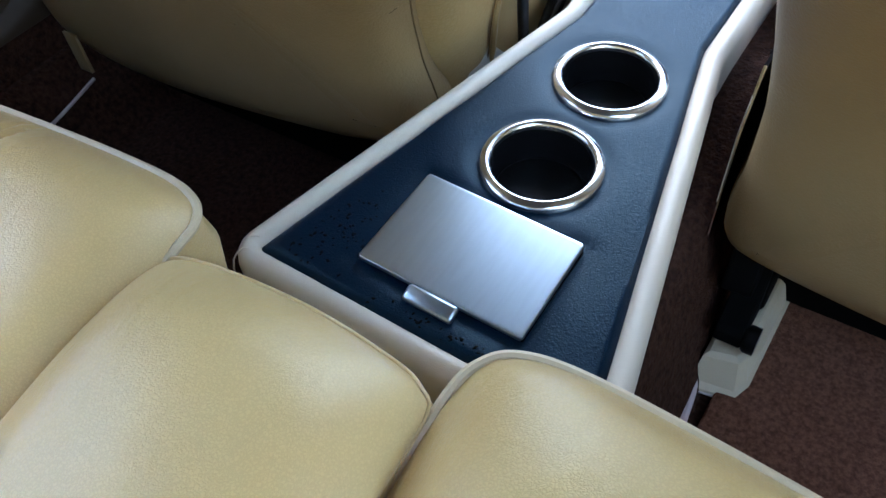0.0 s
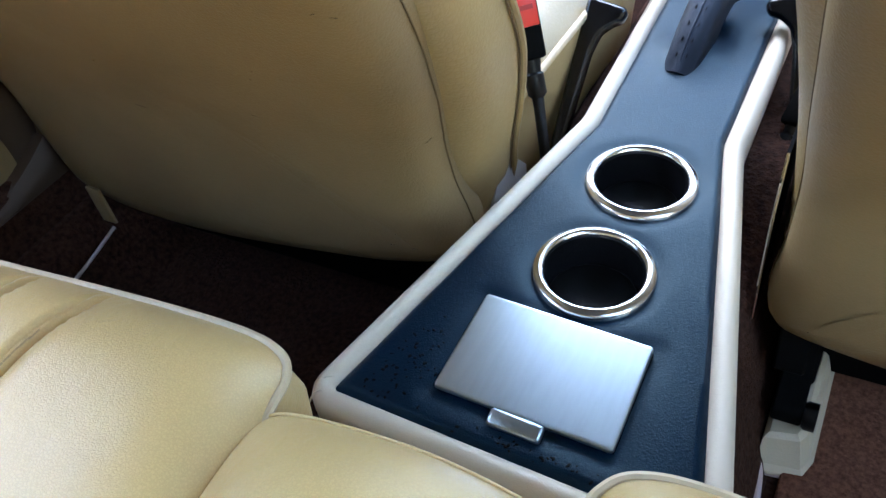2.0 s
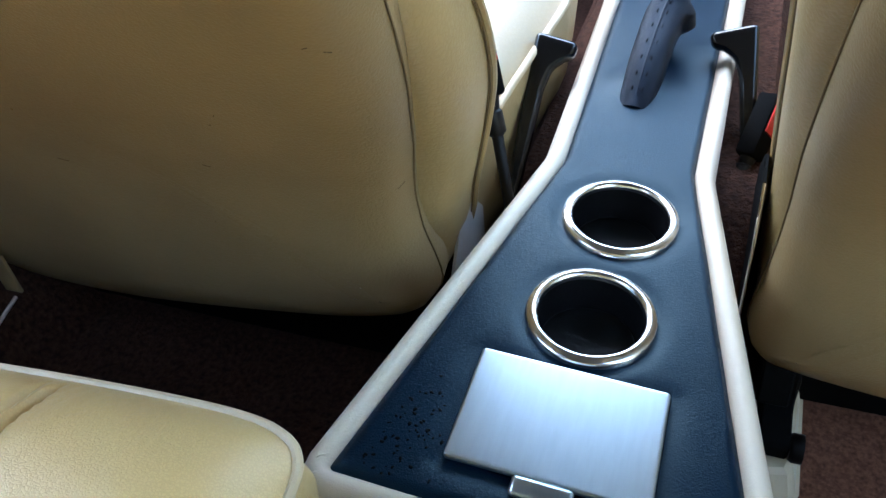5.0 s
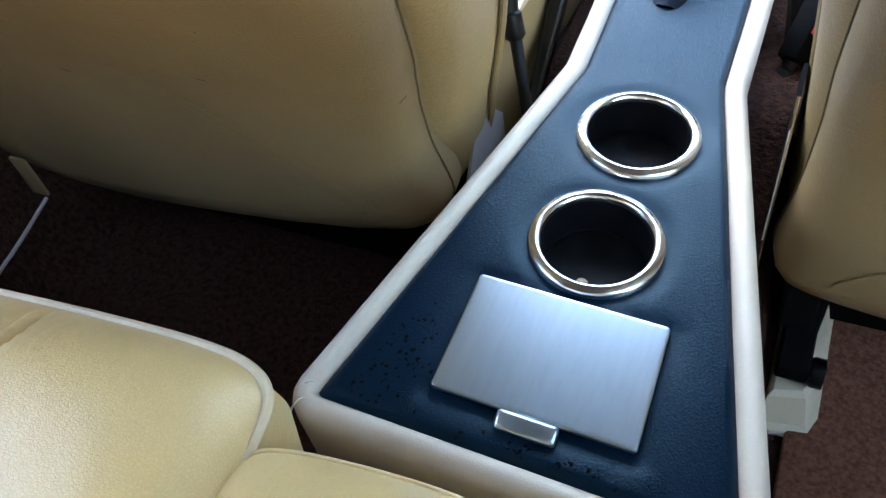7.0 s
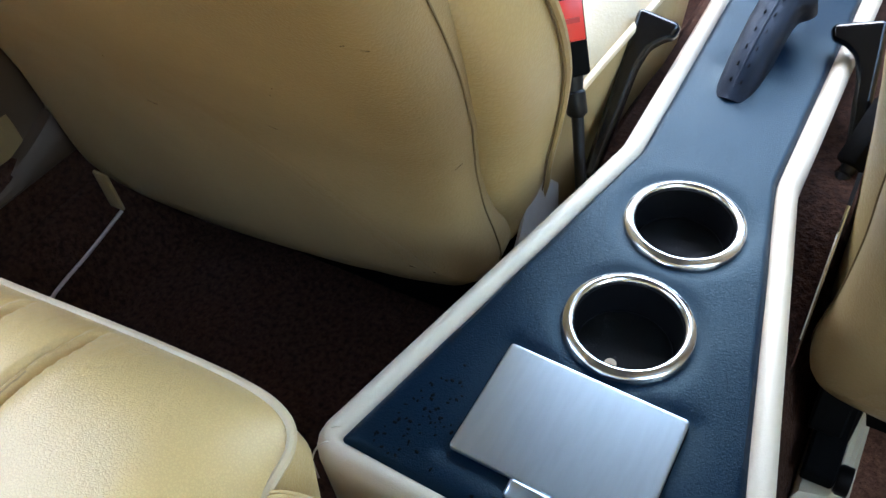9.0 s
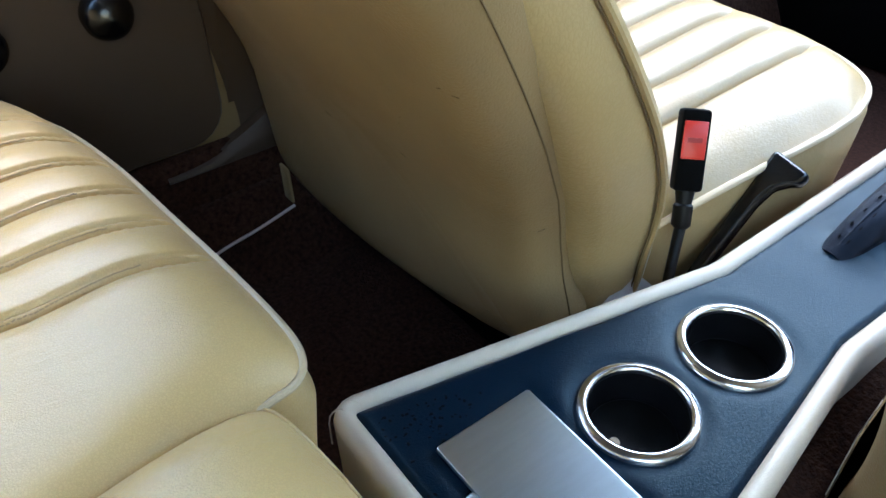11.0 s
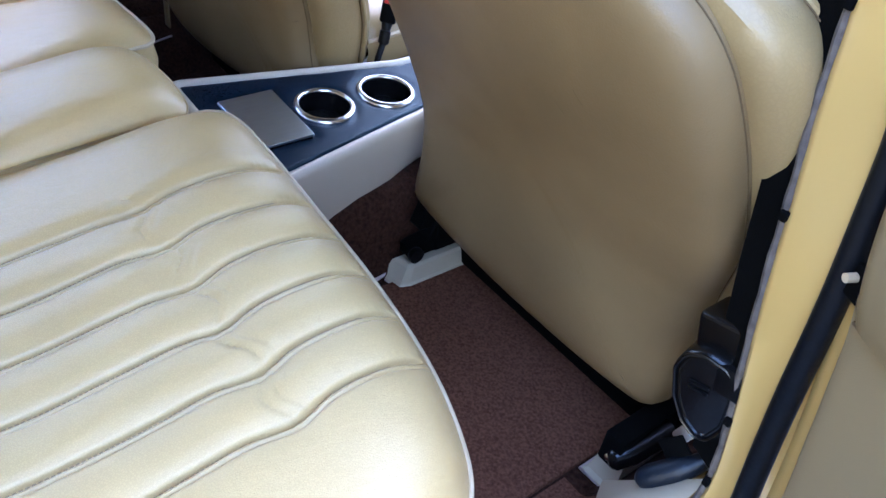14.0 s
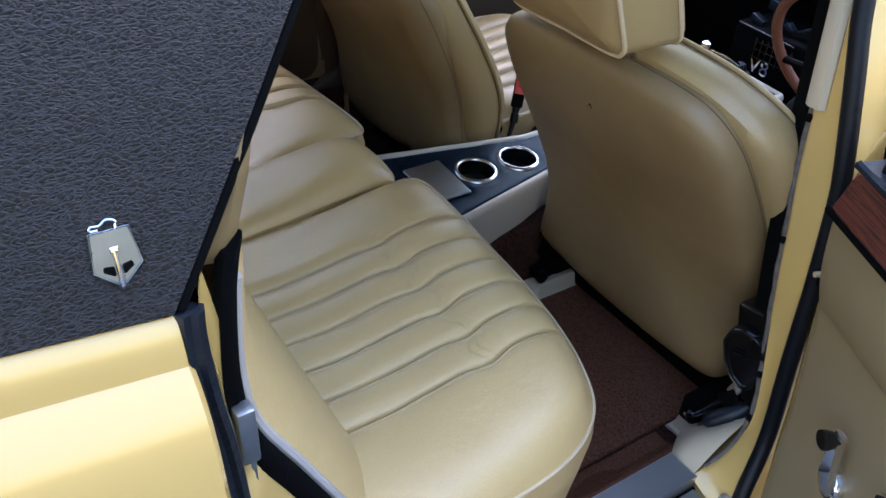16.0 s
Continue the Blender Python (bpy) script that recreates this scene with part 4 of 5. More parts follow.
bm = loft([[p + Vector((-0.016, 0.03, 0)), p + Vector((-0.008, -0.008, 0)), p + Vector((-0.002, -0.012, 0)), p + Vector((0.014, -0.012, 0)), p + Vector((0.020, -0.006, 0)), p + Vector((0.014, 0.04, 0))] for p in UT])
structure("pillar_trim", bm, BEIGE, "beige upper trim of the centre pillar", "trim")
# lower pillar trim
TL, TR, BL, BR = (Vector(p) for p in ((0.672, 0.012, Z(-0.200)), (0.789, 0.006, Z(-0.050)), (0.730, -0.089, Z(-0.150)), (0.778, -0.086, Z(-0.150))))
rows = []
for f in np.linspace(0, 1, 16):
    rows.append([(TL.lerp(TR, u).lerp(BL.lerp(BR, u), f) + Vector((-0.010, -0.012, 0.012)) * math.sin(math.pi * f) * math.sin(math.pi * min(1, u * 0.9 + 0.05))) for u in np.linspace(0, 1, 16)])
structure("kick_trim", loft(rows, closed=False), BEIGE, "beige trim over the foot of the centre pillar", "trim")

# belt reel
reel = thing("belt_reel", "black seat belt reel on the foot of the pillar", "belt reel")
cover = [(-0.036, 0.022), (-0.026, 0.046), (-0.004, 0.056), (0.026, 0.050), (0.040, 0.030), (0.036, -0.028), (0.022, -0.054), (0.004, -0.060), (-0.016, -0.044), (-0.030, -0.016)]
o = even(arc_poly([(a, b, 0) for a, b in cover], 0.02, 5), 80)[:, :2]
o = o[::-1] if np.sum(o[:, 0] * np.roll(o[:, 1], -1) - o[:, 1] * np.roll(o[:, 0], -1)) < 0 else o
reel_at = Matrix.Translation((0.741, -0.002, Z(0.044))) @ Matrix.Rotation(radians(8), 4, "Z") @ Matrix.Rotation(radians(-9), 4, "Y")
part("reel_cover", move(loft([[(a, w, b) for a, b in inset(o, d)] for d, w in ((0.0, 0.055), (0.0, 0.006), (0.0015, 0.002), (0.005, 0.0), (0.008, -0.0005), (0.0095, 0.0015))]), reel_at), BLACK, reel)
part("cover_lip", move(tube([(a, -0.001, b) for a, b in inset(o, 0.0035)], 0.0018, 6, closed=True), reel_at), BLACK, reel)
part("housing", move(box(-0.030, 0.040, -0.002, 0.05, -0.022, 0.030, 0.007, 3), Matrix.Translation((0.734, 0.010, Z(0.106))) @ Matrix.Rotation(radians(-14), 4, "Y")), BLACK, reel)
part("belt_guide", move(box(-0.012, 0.022, -0.006, 0.03, -0.020, 0.016, 0.004, 2), Matrix.Translation((0.757, 0.004, Z(0.082))) @ Matrix.Rotation(radians(-10), 4, "Y")), PLASTIC, reel, "black belt guide")
for zz in (0.012, 0.004):
    part("embossed_bar", move(box(-0.014, 0.008, -0.0012, 0.001, zz, zz + 0.003), reel_at), PLASTIC, reel)
part("bracket", move(box(-0.008, 0.010, -0.004, 0.012, -0.022, 0.010, 0.003), Matrix.Translation((0.738, 0.022, Z(-0.034))) @ Matrix.Rotation(radians(20), 4, "Y")), ALU, reel, "bare metal bracket")
part("webbing", band([Vector((0.722, 0.022, Z(0.11))), Vector((0.704, 0.020, Z(0.30))), Vector((0.688, 0.025, Z(0.43))), Vector((0.63, 0.06, Z(0.70)))], [Vector((0.748, 0.030, Z(0.10))), Vector((0.730, 0.030, Z(0.30))), Vector((0.712, 0.034, Z(0.43))), Vector((0.65, 0.07, Z(0.70)))]), WEBBING, reel, "black belt webbing")
anchor = thing("belt_anchor", "black lower belt anchor bolted beside the runner", "belt anchor")
part("anchor_boot", tube(curve([(0.722, -0.012, Z(-0.118)), (0.731, -0.006, Z(-0.108)), (0.742, 0.003, Z(-0.094)), (0.756, 0.016, Z(-0.077)), (0.768, 0.03, Z(-0.060))], 18), list(np.interp(np.linspace(0, 1, 18), [0, 0.08, 0.3, 0.7, 1], [0.005, 0.011, 0.015, 0.015, 0.010])), 14), RUBBER_WORN, anchor, "black rubber boot")
part("anchor_tongue", move(box(-0.012, 0.012, -0.002, 0.002, -0.02, 0.02, 0.001), Matrix.Translation((0.735, 0.016, Z(-0.062))) @ Matrix.Rotation(radians(35), 4, "Y")), MATT, anchor)

# ---- open rear door ----
DA = radians(27)
door = thing("door_rear_right", "open rear door with tan trim and rosewood capping", "door", "", "structure", Matrix.Translation((0.83, -0.04, 0)) @ Matrix.Rotation(-DA, 4, "Z"))


def door_sheet(outline, depths, mat, name, n=140, label=""):
    o = even(outline, n)[:, :2]
    if np.sum(o[:, 0] * np.roll(o[:, 1], -1) - o[:, 1] * np.roll(o[:, 0], -1)) < 0:
        o = o[::-1]
    return part(name, loft([[(a, w, b) for a, b in inset(o, d)] for d, w in depths]), mat, door, label)


low = arc_poly([(0.165, Z(-0.172), 0), (0.86, Z(-0.172), 0), (0.86, Z(0.29), 0), (-0.006, Z(0.29), 0), (0.010, Z(0.24), 0), (0.041, Z(0.073), 0), (0.067, Z(-0.145), 0)], [0.05, 0.05, 0.0, 0.010, 0.1, 0.3, 0.05], 8)
door_sheet(low, [(0.0, 0.035), (0.0, 0.006), (0.001, 0.003), (0.0025, 0.001), (0.005, 0.0)], TRIM_TAN, "trim_panel", 260, "tan vinyl door trim")
rows = []
for u in np.linspace(0, 1, 17):
    z, start = 0.262 + 0.130 * u, 0.014 - 0.036 * u
    w = -0.003 - 0.016 * math.sin(math.pi * (0.04 + 0.92 * u)) ** 0.45
    rows.append([(start + d + (0.846 - start) * f, w * g + 0.006 * (1 - g), Z(z)) for d, f, g in ((0, 0, 0.0), (0.001, 0, 0.5), (0.004, 0, 0.75), (0.010, 0, 0.92), (0.020, 0, 1.0), (0.0, 0.3, 1.0), (0.0, 1.0, 1.0))])
rows = [[(q[0], 0.006, q[2]) for q in rows[0]]] + rows + [[(q[0], 0.006, q[2]) for q in rows[-1]]]
part("padded_roll", loft(rows, closed=False), TRIM_TAN, door, "padded roll along the door")
# Dark tube draws the shade in the crease below the roll.
part("roll_crease_shade", tube([(0.014, -0.0035, Z(0.2605)), (0.846, -0.0035, Z(0.2605))], 0.0018, 6), SEAM_SHADE, door, "dark line standing for the crease shade under the roll")
wood = arc_poly([(0.002, Z(0.400), 0), (0.86, Z(0.400), 0), (0.86, Z(0.472), 0), (0.026, Z(0.472), 0)], 0.003, 3)
door_sheet(wood, [(0.0, 0.01), (0.0, -0.030), (0.004, -0.034)], WOOD, "wood_capping", 120, "dark rosewood capping")
part("capping_edge", tube([(-0.008, -0.024, Z(0.394)), (0.86, -0.024, Z(0.394))], 0.0075, 8), MATT, door, "black strip under the capping")
part("window_ledge", loft([[(q, w, Z(0.474) + h) for w, h in ((-0.036, -0.003), (-0.036, 0.003), (-0.031, 0.006), (-0.028, 0.004), (0.0, 0.007), (0.003, 0.011), (0.02, 0.011), (0.035, 0.004), (0.035, -0.03))] for q in (0.020, 0.86)]), LEDGE, door, "black window ledge", smooth=False)
part("lock_pin", spin([(0.0055, -0.003), (0.0045, 0.010), (0.0045, 0.035), (0.0095, 0.044), (0.0095, 0.047), (0.0001, 0.048)], 16, at=(0.047, -0.014, Z(0.479))), BLACK, door, "black lock pin")
part("window_pane", box(0.042, 0.80, 0.010, 0.014, Z(0.47), Z(0.84)), GLASS, door, "clear glass").visible_shadow = False
FRAME = curve([(0.022, 0.016, Z(0.46)), (0.044, 0.020, Z(0.60)), (0.085, 0.030, Z(0.74)), (0.16, 0.040, Z(0.83)), (0.80, 0.045, Z(0.87))], 30)
part("window_frame", loft([[p + Vector((-0.016, 0.010, 0)), p + Vector((-0.012, -0.012, 0)), p + Vector((0.006, -0.014, 0)), p + Vector((0.014, -0.004, 0)), p + Vector((0.014, 0.012, 0))] for p in FRAME]), RUBBER, door, "blue-black window frame")
part("frame_strip", tube([p + Vector((-0.002, -0.015, 0)) for p in FRAME], 0.0032, 8), CHROME, door, "thin bright strip")
part("outer_skin", loft([[(a, w, z) for a, w, z in ring] for ring in (
    [(0.06, 0.036, Z(-0.16)), (0.88, 0.036, Z(-0.16)), (0.88, 0.036, Z(0.435)), (-0.02, 0.036, Z(0.435))],
    [(0.055, 0.05, Z(-0.18)), (0.89, 0.05, Z(-0.18)), (0.89, 0.05, Z(0.43)), (-0.028, 0.05, Z(0.43))],
    [(0.05, 0.10, Z(-0.19)), (0.90, 0.10, Z(-0.19)), (0.90, 0.10, Z(0.40)), (-0.035, 0.10, Z(0.40))])]), YELLOW, door, "yellow painted door skin", smooth=False)
edge = curve([(0.016, 0.014, Z(0.60)), (-0.012, 0.013, Z(0.50)), (-0.030, 0.012, Z(0.43)), (-0.032, 0.012, Z(0.37)), (-0.012, 0.012, Z(0.25)), (0.020, 0.012, Z(0.08)), (0.038, 0.012, Z(-0.06)), (0.052, 0.012, Z(-0.15))], 30)
part("shut_face", loft([[p + Vector((0.05 if p.z < Z(0.46) else 0.010, 0.002, 0)), p + Vector((0.0, 0.004, 0)), p + Vector((-0.016, 0.012, 0)), p + Vector((-0.020, 0.03, 0))] for p in edge], closed=False), YELLOW, door, "yellow painted shut face")
part("catch_pin", tube([(-0.014, -0.004, Z(0.282)), (-0.014, 0.02, Z(0.282))], 0.0042, 12), PIPING, door, "white plastic buffer")
part("catch_plate", box(-0.020, 0.000, 0.006, 0.012, Z(0.262), Z(0.294), 0.002), MATT, door)
# window winder
wind = part("window_winder", loft([[(x + c * d, w, Z(z) + c * e) for c, w in ((-1, w0), (-0.8, w1), (0.8, w1), (1, w0))] for x, z, d, e, w0, w1 in ((0.244, 0.150, 0.021, -0.007, -0.010, -0.020), (0.252, 0.175, 0.021, -0.007, -0.014, -0.026), (0.266, 0.215, 0.014, -0.005, -0.022, -0.034), (0.280, 0.262, 0.010, -0.004, -0.030, -0.042), (0.288, 0.290, 0.010, -0.004, -0.030, -0.042))]), CHROME, door, "chrome winder arm", smooth=False)
part("winder_boss", move(spin([(0.029, 0.0), (0.029, 0.010), (0.025, 0.016), (0.012, 0.013), (0.0001, 0.012)], 28), Matrix.Translation((0.251, 0.0, Z(0.160))) @ Matrix.Rotation(radians(90), 4, "X")), CHROME, wind)
part("winder_knob", move(spin([(0.0001, 0.0), (0.010, 0.0), (0.010, 0.006), (0.015, 0.010), (0.0175, 0.022), (0.0175, 0.028), (0.014, 0.029), (0.0001, 0.027)], 24), Matrix.Translation((0.284, -0.038, Z(0.277))) @ Matrix.Rotation(radians(90), 4, "X")), BLACK, wind, "black winder knob")
wind.matrix_basis = Matrix.Translation((0.174, 0.0, Z(0.079))) @ Matrix.Rotation(radians(-15), 4, "Y") @ Matrix.Scale(0.76, 4) @ Matrix.Translation((-0.251, 0.0, -Z(0.160)))
# door handle
ax = Vector((0.066, 0, -0.098)).normalized()
sd = Vector((ax.z, 0, -ax.x)) * -1
top_h = Vector((0.358, 0, Z(0.286)))


def slab(stations):
    """A bar along the handle: (distance, half width, near depth, far depth) at each station."""
    return loft([[top_h + ax * l + sd * h * k + Vector((0, w, 0)) for k, w in ((-1, w0), (-1, w1), (1, w1), (1, w0))] for l, h, w0, w1 in stations])


hand = part("door_handle", slab([(0.0, 0.006, -0.018, -0.027), (0.005, 0.008, -0.017, -0.0285), (0.09, 0.008, -0.016, -0.0285), (0.125, 0.012, -0.008, -0.022), (0.150, 0.009, -0.004, -0.014)]), CHROME, door, "chrome pull handle", smooth=False)
part("handle_grip", slab([(0.002, 0.007, -0.029, -0.032), (0.016, 0.008, -0.029, -0.040), (0.04, 0.009, -0.029, -0.043), (0.068, 0.009, -0.029, -0.041), (0.085, 0.008, -0.029, -0.036)]), BLACK, hand, "black grip")
part("handle_boss", move(spin([(0.027, 0.0), (0.027, 0.012), (0.022, 0.017), (0.012, 0.013), (0.0001, 0.012)], 24), Matrix.Translation(top_h + ax * 0.137) @ Matrix.Rotation(radians(90), 4, "X")), CHROME, hand)
hand.matrix_basis = Matrix.Translation((0.264, 0.0, Z(0.180))) @ Matrix.Scale(0.86, 4) @ Matrix.Translation(-top_h)
part("armrest", move(box(0.0, 0.30, -0.06, 0.0, -0.03, 0.03, 0.02, 4), Matrix.Translation((0.46, 0.0, Z(0.05)))), TRIM_TAN, door, "padded armrest")
check = thing("door_check", "grey steel door check strap bolted to the pillar", "door check")
part("strap", move(box(0.0, 0.11, -0.009, 0.009, -0.003, 0.003, 0.001), Matrix.Translation((0.832, -0.079, Z(-0.151))) @ Matrix.Rotation(radians(-7), 4, "Z") @ Matrix.Rotation(radians(8), 4, "Y")), LEDGE, check)
part("bolt", spin([(0.009, 0.0), (0.009, 0.006), (0.006, 0.008), (0.0001, 0.008)], 12, at=(0.840, -0.080, Z(-0.150))), ALU, check)

# ---- rear quarter ----
QL = [(0.772, -0.834, -0.16), (0.772, -0.832, 0.05), (0.772, -0.826, 0.193), (0.772, -0.824, 0.26), (0.772, -0.830, 0.37), (0.772, -0.838, 0.45), (0.764, -0.838, 0.527), (0.738, -0.815, 0.58), (0.712, -0.772, 0.65), (0.676, -0.712, 0.75), (0.625, -0.62, 0.88)]
QC = curve([(x, y, Z(z)) for x, y, z in QL], 66)
seal = [p + Vector((0.017, -0.014, -0.003)) for p in KC]
structure("quarter_seal", loft([[p + Vector((-0.012, 0.008, 0.005)), p + Vector((-0.004, 0.011, 0.006)), p + Vector((0.004, 0.008, 0.005)), p + Vector((0.009, 0.0, 0)), p + Vector((0.008, -0.009, -0.005)), p + Vector((-0.010, -0.009, -0.005))] for p in seal if p.z < Z(0.555)]), SEALBLACK, "black furry door seal round the rear opening", "seal")
jamb = [[p + Vector((0.006, -0.008, -0.004)), q + Vector((-0.012, 0.006, 0)), q] for p, q in zip(seal, QC)]
structure("quarter_jamb", loft([j for j in jamb if j[2].z < Z(0.548)], closed=False), YELLOW, "yellow painted rear door jamb", "car body")
structure("quarter_rubber", loft([[p + Vector((0.0, 0.004, 0)), p + Vector((0.008, 0.002, 0)), p + Vector((0.011, -0.004, 0)), p + Vector((0.008, -0.009, 0)), p + Vector((0.010, -0.015, 0)), p + Vector((0.002, -0.020, 0)), p + Vector((-0.02, -0.020, 0))] for p in QC if p.z < Z(0.530)]), RUBBER_WORN, "worn black rubber door seal on the rear wing", "seal")
rows = []
for z in np.linspace(0.530, 0.90, 20):
    vx, vy = 0.762 - 0.35 * (z - 0.53) - 0.03 * ((z - 0.528) / 0.4) ** 2, -0.852 + 0.735 * (z - 0.531)
    fx, fy = min(0.722, vx - 0.008), max(-0.793 + 0.28 * (z - 0.539), vy - 0.004)
    k = float(smoothstep(0.525, 0.545, z))
    rows.append([(fx + 0.014 * k, fy - 0.014, Z(z)), (fx + 0.008 * k, fy - 0.003, Z(z)), (fx, fy, Z(z)), (fx - 0.05, fy - 0.012, Z(z)), (fx - 0.06, fy - 0.06, Z(z)), (fx - 0.004, fy - 0.05, Z(z))])
bm = loft(rows)
structure("quarter_trim", bm, VINYL_TAN, "beige inner trim of the rear quarter", "trim")
striker = thing("door_striker", "zinc door striker plate with two bolts", "door striker")
part("striker_block", box(0.744, 0.762, -0.821, -0.803, Z(0.322), Z(0.390), 0.003, 2), ZINC, striker)
part("striker_face", box(0.740, 0.7445, -0.818, -0.803, Z(0.326), Z(0.384), 0.002), ZINC, striker)
part("striker_plate", box(0.750, 0.754, -0.822, -0.806, Z(0.26), Z(0.320), 0.001), ZINC, striker)
for zz in (0.340, 0.370):
    part("striker_bolt", tube([(0.735, -0.811, Z(zz)), (0.741, -0.811, Z(zz))], 0.0045, 6), CHROME, striker)
rows = []
for z, x in ((-0.50, 0.72), (-0.38, 0.80), (-0.25, 0.832), (-0.1, 0.846), (0.10, 0.850), (0.25, 0.846), (0.36, 0.838), (0.42, 0.827), (0.445, 0.819), (0.460, 0.811), (0.470, 0.803), (0.477, 0.796), (0.482, 0.790), (0.4845, 0.7865), (0.4855, 0.7850), (0.4875, 0.7846), (0.497, 0.7835), (0.506, 0.7815), (0.514, 0.7785), (0.520, 0.7750), (0.5245, 0.7710), (0.528, 0.7660), (0.533, 0.7520)):
    lift = 0.11 * float(smoothstep(0.0, 0.45, z))
    rows.append([(x - 0.010 * (k == 0) + 0.004 * math.sin(y * 2), y, Z(z) + lift * min(0.4, -0.852 - y)) for k, y in enumerate(np.r_[-0.852, -0.857, np.linspace(-0.90, -2.4, 20)])])
structure("wing_rear_right", loft(rows, closed=False), YELLOW, "glossy yellow rear wing with a crease along its top", "car body")
rows = []
for f in np.linspace(0, 1, 24):
    z = 0.528 + 0.40 * f
    front = -0.852 + 0.735 * (z - 0.531)
    xs0 = 0.768 - 0.35 * (z - 0.53) - 0.03 * f * f
    rows.append([(xs0 - 0.008 * (k == 0), front - d, Z(z) + 0.11 * min(d, 0.4) * (1 - f)) for k, d in enumerate(np.r_[0.0, 0.004, np.linspace(0.03, 0.9, 24)])])
structure("quarter_panel_right", loft(rows, closed=False), VINYL, "dark brown grained vinyl over the rear quarter", "car body")
structure("quarter_edge", tube([(0.762 - 0.35 * (z - 0.53) - 0.03 * ((z - 0.528) / 0.4) ** 2, -0.850 + 0.735 * (z - 0.531), Z(z)) for z in np.linspace(0.528, 0.92, 16)], 0.005, 8), MATT, "black bead along the vinyl edge", "trim")

# ---- emblem on the vinyl ----
emblem = thing("side_emblem", "chrome shield emblem with cut-outs on the vinyl quarter", "emblem", at=Matrix.Translation((0.7495, -0.886, Z(0.584))) @ Matrix.Rotation(radians(90), 4, "Z") @ Matrix.Rotation(radians(-19.5), 4, "X") @ Matrix.Scale(0.82, 4))


def flat_shape(points, w0, w1, bev=0.001):
    o = even(points, 80)[:, :2]
    if np.sum(o[:, 0] * np.roll(o[:, 1], -1) - o[:, 1] * np.roll(o[:, 0], -1)) < 0:
        o = o[::-1]
    return loft([[(a, -w, b) for a, b in inset(o, d)] for d, w in ((0, w0), (0, w1 - bev), (bev, w1))])


# ---- left side, seen across the car ----
def side_panel(name, label, ylo, yhi, x, sgn, handles):
    """A closed door's inner panel at x; sgn points to the car's middle."""
    ob = thing(name, label, "door", "", "structure")
    o = even(arc_poly([(ylo, Z(-0.088), 0), (yhi, Z(-0.088), 0), (yhi, Z(0.44), 0), (ylo, Z(0.44), 0)], [0.04, 0.055, 0.01, 0.01], 6), 140)[:, :2]
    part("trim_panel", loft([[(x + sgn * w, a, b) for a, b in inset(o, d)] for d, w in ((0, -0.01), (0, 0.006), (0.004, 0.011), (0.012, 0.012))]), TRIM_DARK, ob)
    part("shell", box(min(x, x - sgn * 0.07), max(x, x - sgn * 0.07), ylo - 0.03, yhi + 0.03, -0.02, Z(0.45), 0.01), VINYL_TAN, ob)
    part("wood_capping", box(min(x + sgn * 0.02, x - sgn * 0.03), max(x + sgn * 0.02, x - sgn * 0.03), ylo, yhi, Z(0.44), Z(0.50), 0.008), WOOD, ob)
    for y, z in handles:
        m = Matrix.Translation((x + sgn * 0.012, y, Z(z)))
        k = part("winder_knob", move(spin([(0.0001, 0.062), (0.015, 0.060), (0.026, 0.052), (0.031, 0.040), (0.030, 0.026), (0.018, 0.016), (0.014, 0.0)], 28), m @ Matrix.Rotation(radians(90 * sgn), 4, "Y")), BLACK, ob, "glossy black knob")
        part("winder_arm", tube([(x + sgn * 0.03, y, Z(z)), (x + sgn * 0.028, y + 0.01, Z(z + 0.05)), (x + sgn * 0.012, y + 0.02, Z(z + 0.11))], [0.010, 0.008, 0.014], 12), BLACK, ob, "black handle arm")
    return ob


side_panel("door_rear_left", "closed rear door with brown trim panel darkened for shade and black handles", -0.72, -0.013, -0.775, 1, [(-0.285, 0.140), (-0.140, 0.142)])
side_panel("door_front_left", "closed front door with tan trim panel and black handles", 0.09, 1.30, -0.775, 1, [(0.62, 0.19), (0.72, 0.19)])
side_panel("door_front_right", "closed front door with tan trim panel", 0.09, 1.05, 0.795, -1, [])
IEL = [Vector((-p.x - 0.005, p.y + 0.01, p.z)) for p in IE]
# Pillar and sill trim share the shade-darkened vinyl.
structure("pillar_left", loft([[p + Vector((-0.06, -0.04, 0)), p + Vector((0.0, -0.03, 0)), p + Vector((0.022, -0.01, 0)), p + Vector((0.022, 0.05, 0)), p + Vector((-0.06, 0.06, 0))] for p in IEL]), TRIM_DARK, "left centre pillar with trim darkened for shade", "pillar")
rows = []
for f in np.linspace(0, 1, 14):
    y, h = -0.12 + 0.17 * f, 0.010 + 0.045 * f ** 2.2
    rows.append([(-0.79, y, Z(-0.125)), (-0.749, y, Z(-0.124)), (-0.744, y, Z(-0.116)), (-0.746, y, Z(-0.118 + 0.6 * h)), (-0.756, y, Z(-0.118 + h)), (-0.79, y, Z(-0.118 + h))])
structure("sill_trim_left", loft(rows), TRIM_DARK, "trim at the foot of the left pillar, darkened for shade", "trim")
structure("sill_left", loft([[(-0.80, y, Z(-0.16)), (-0.80, y, Z(-0.094)), (-0.765, y, Z(-0.092)), (-0.753, y, Z(-0.10)), (-0.748, y, Z(-0.118)), (-0.752, y, Z(-0.16))] for y in (-1.2, 1.4)]), CARPET, "dark carpeted left sill", "sill")
structure("sill_carpet_left", loft([[(-0.728, y, 0.05), (-0.742, y, Z(-0.15)), (-0.7455, y, Z(-0.118)), (-0.76, y, Z(-0.118)), (-0.76, y, 0.05)] for y in (-0.9, 1.4)]), CARPET, "dark brown carpet up the left sill", "carpet")
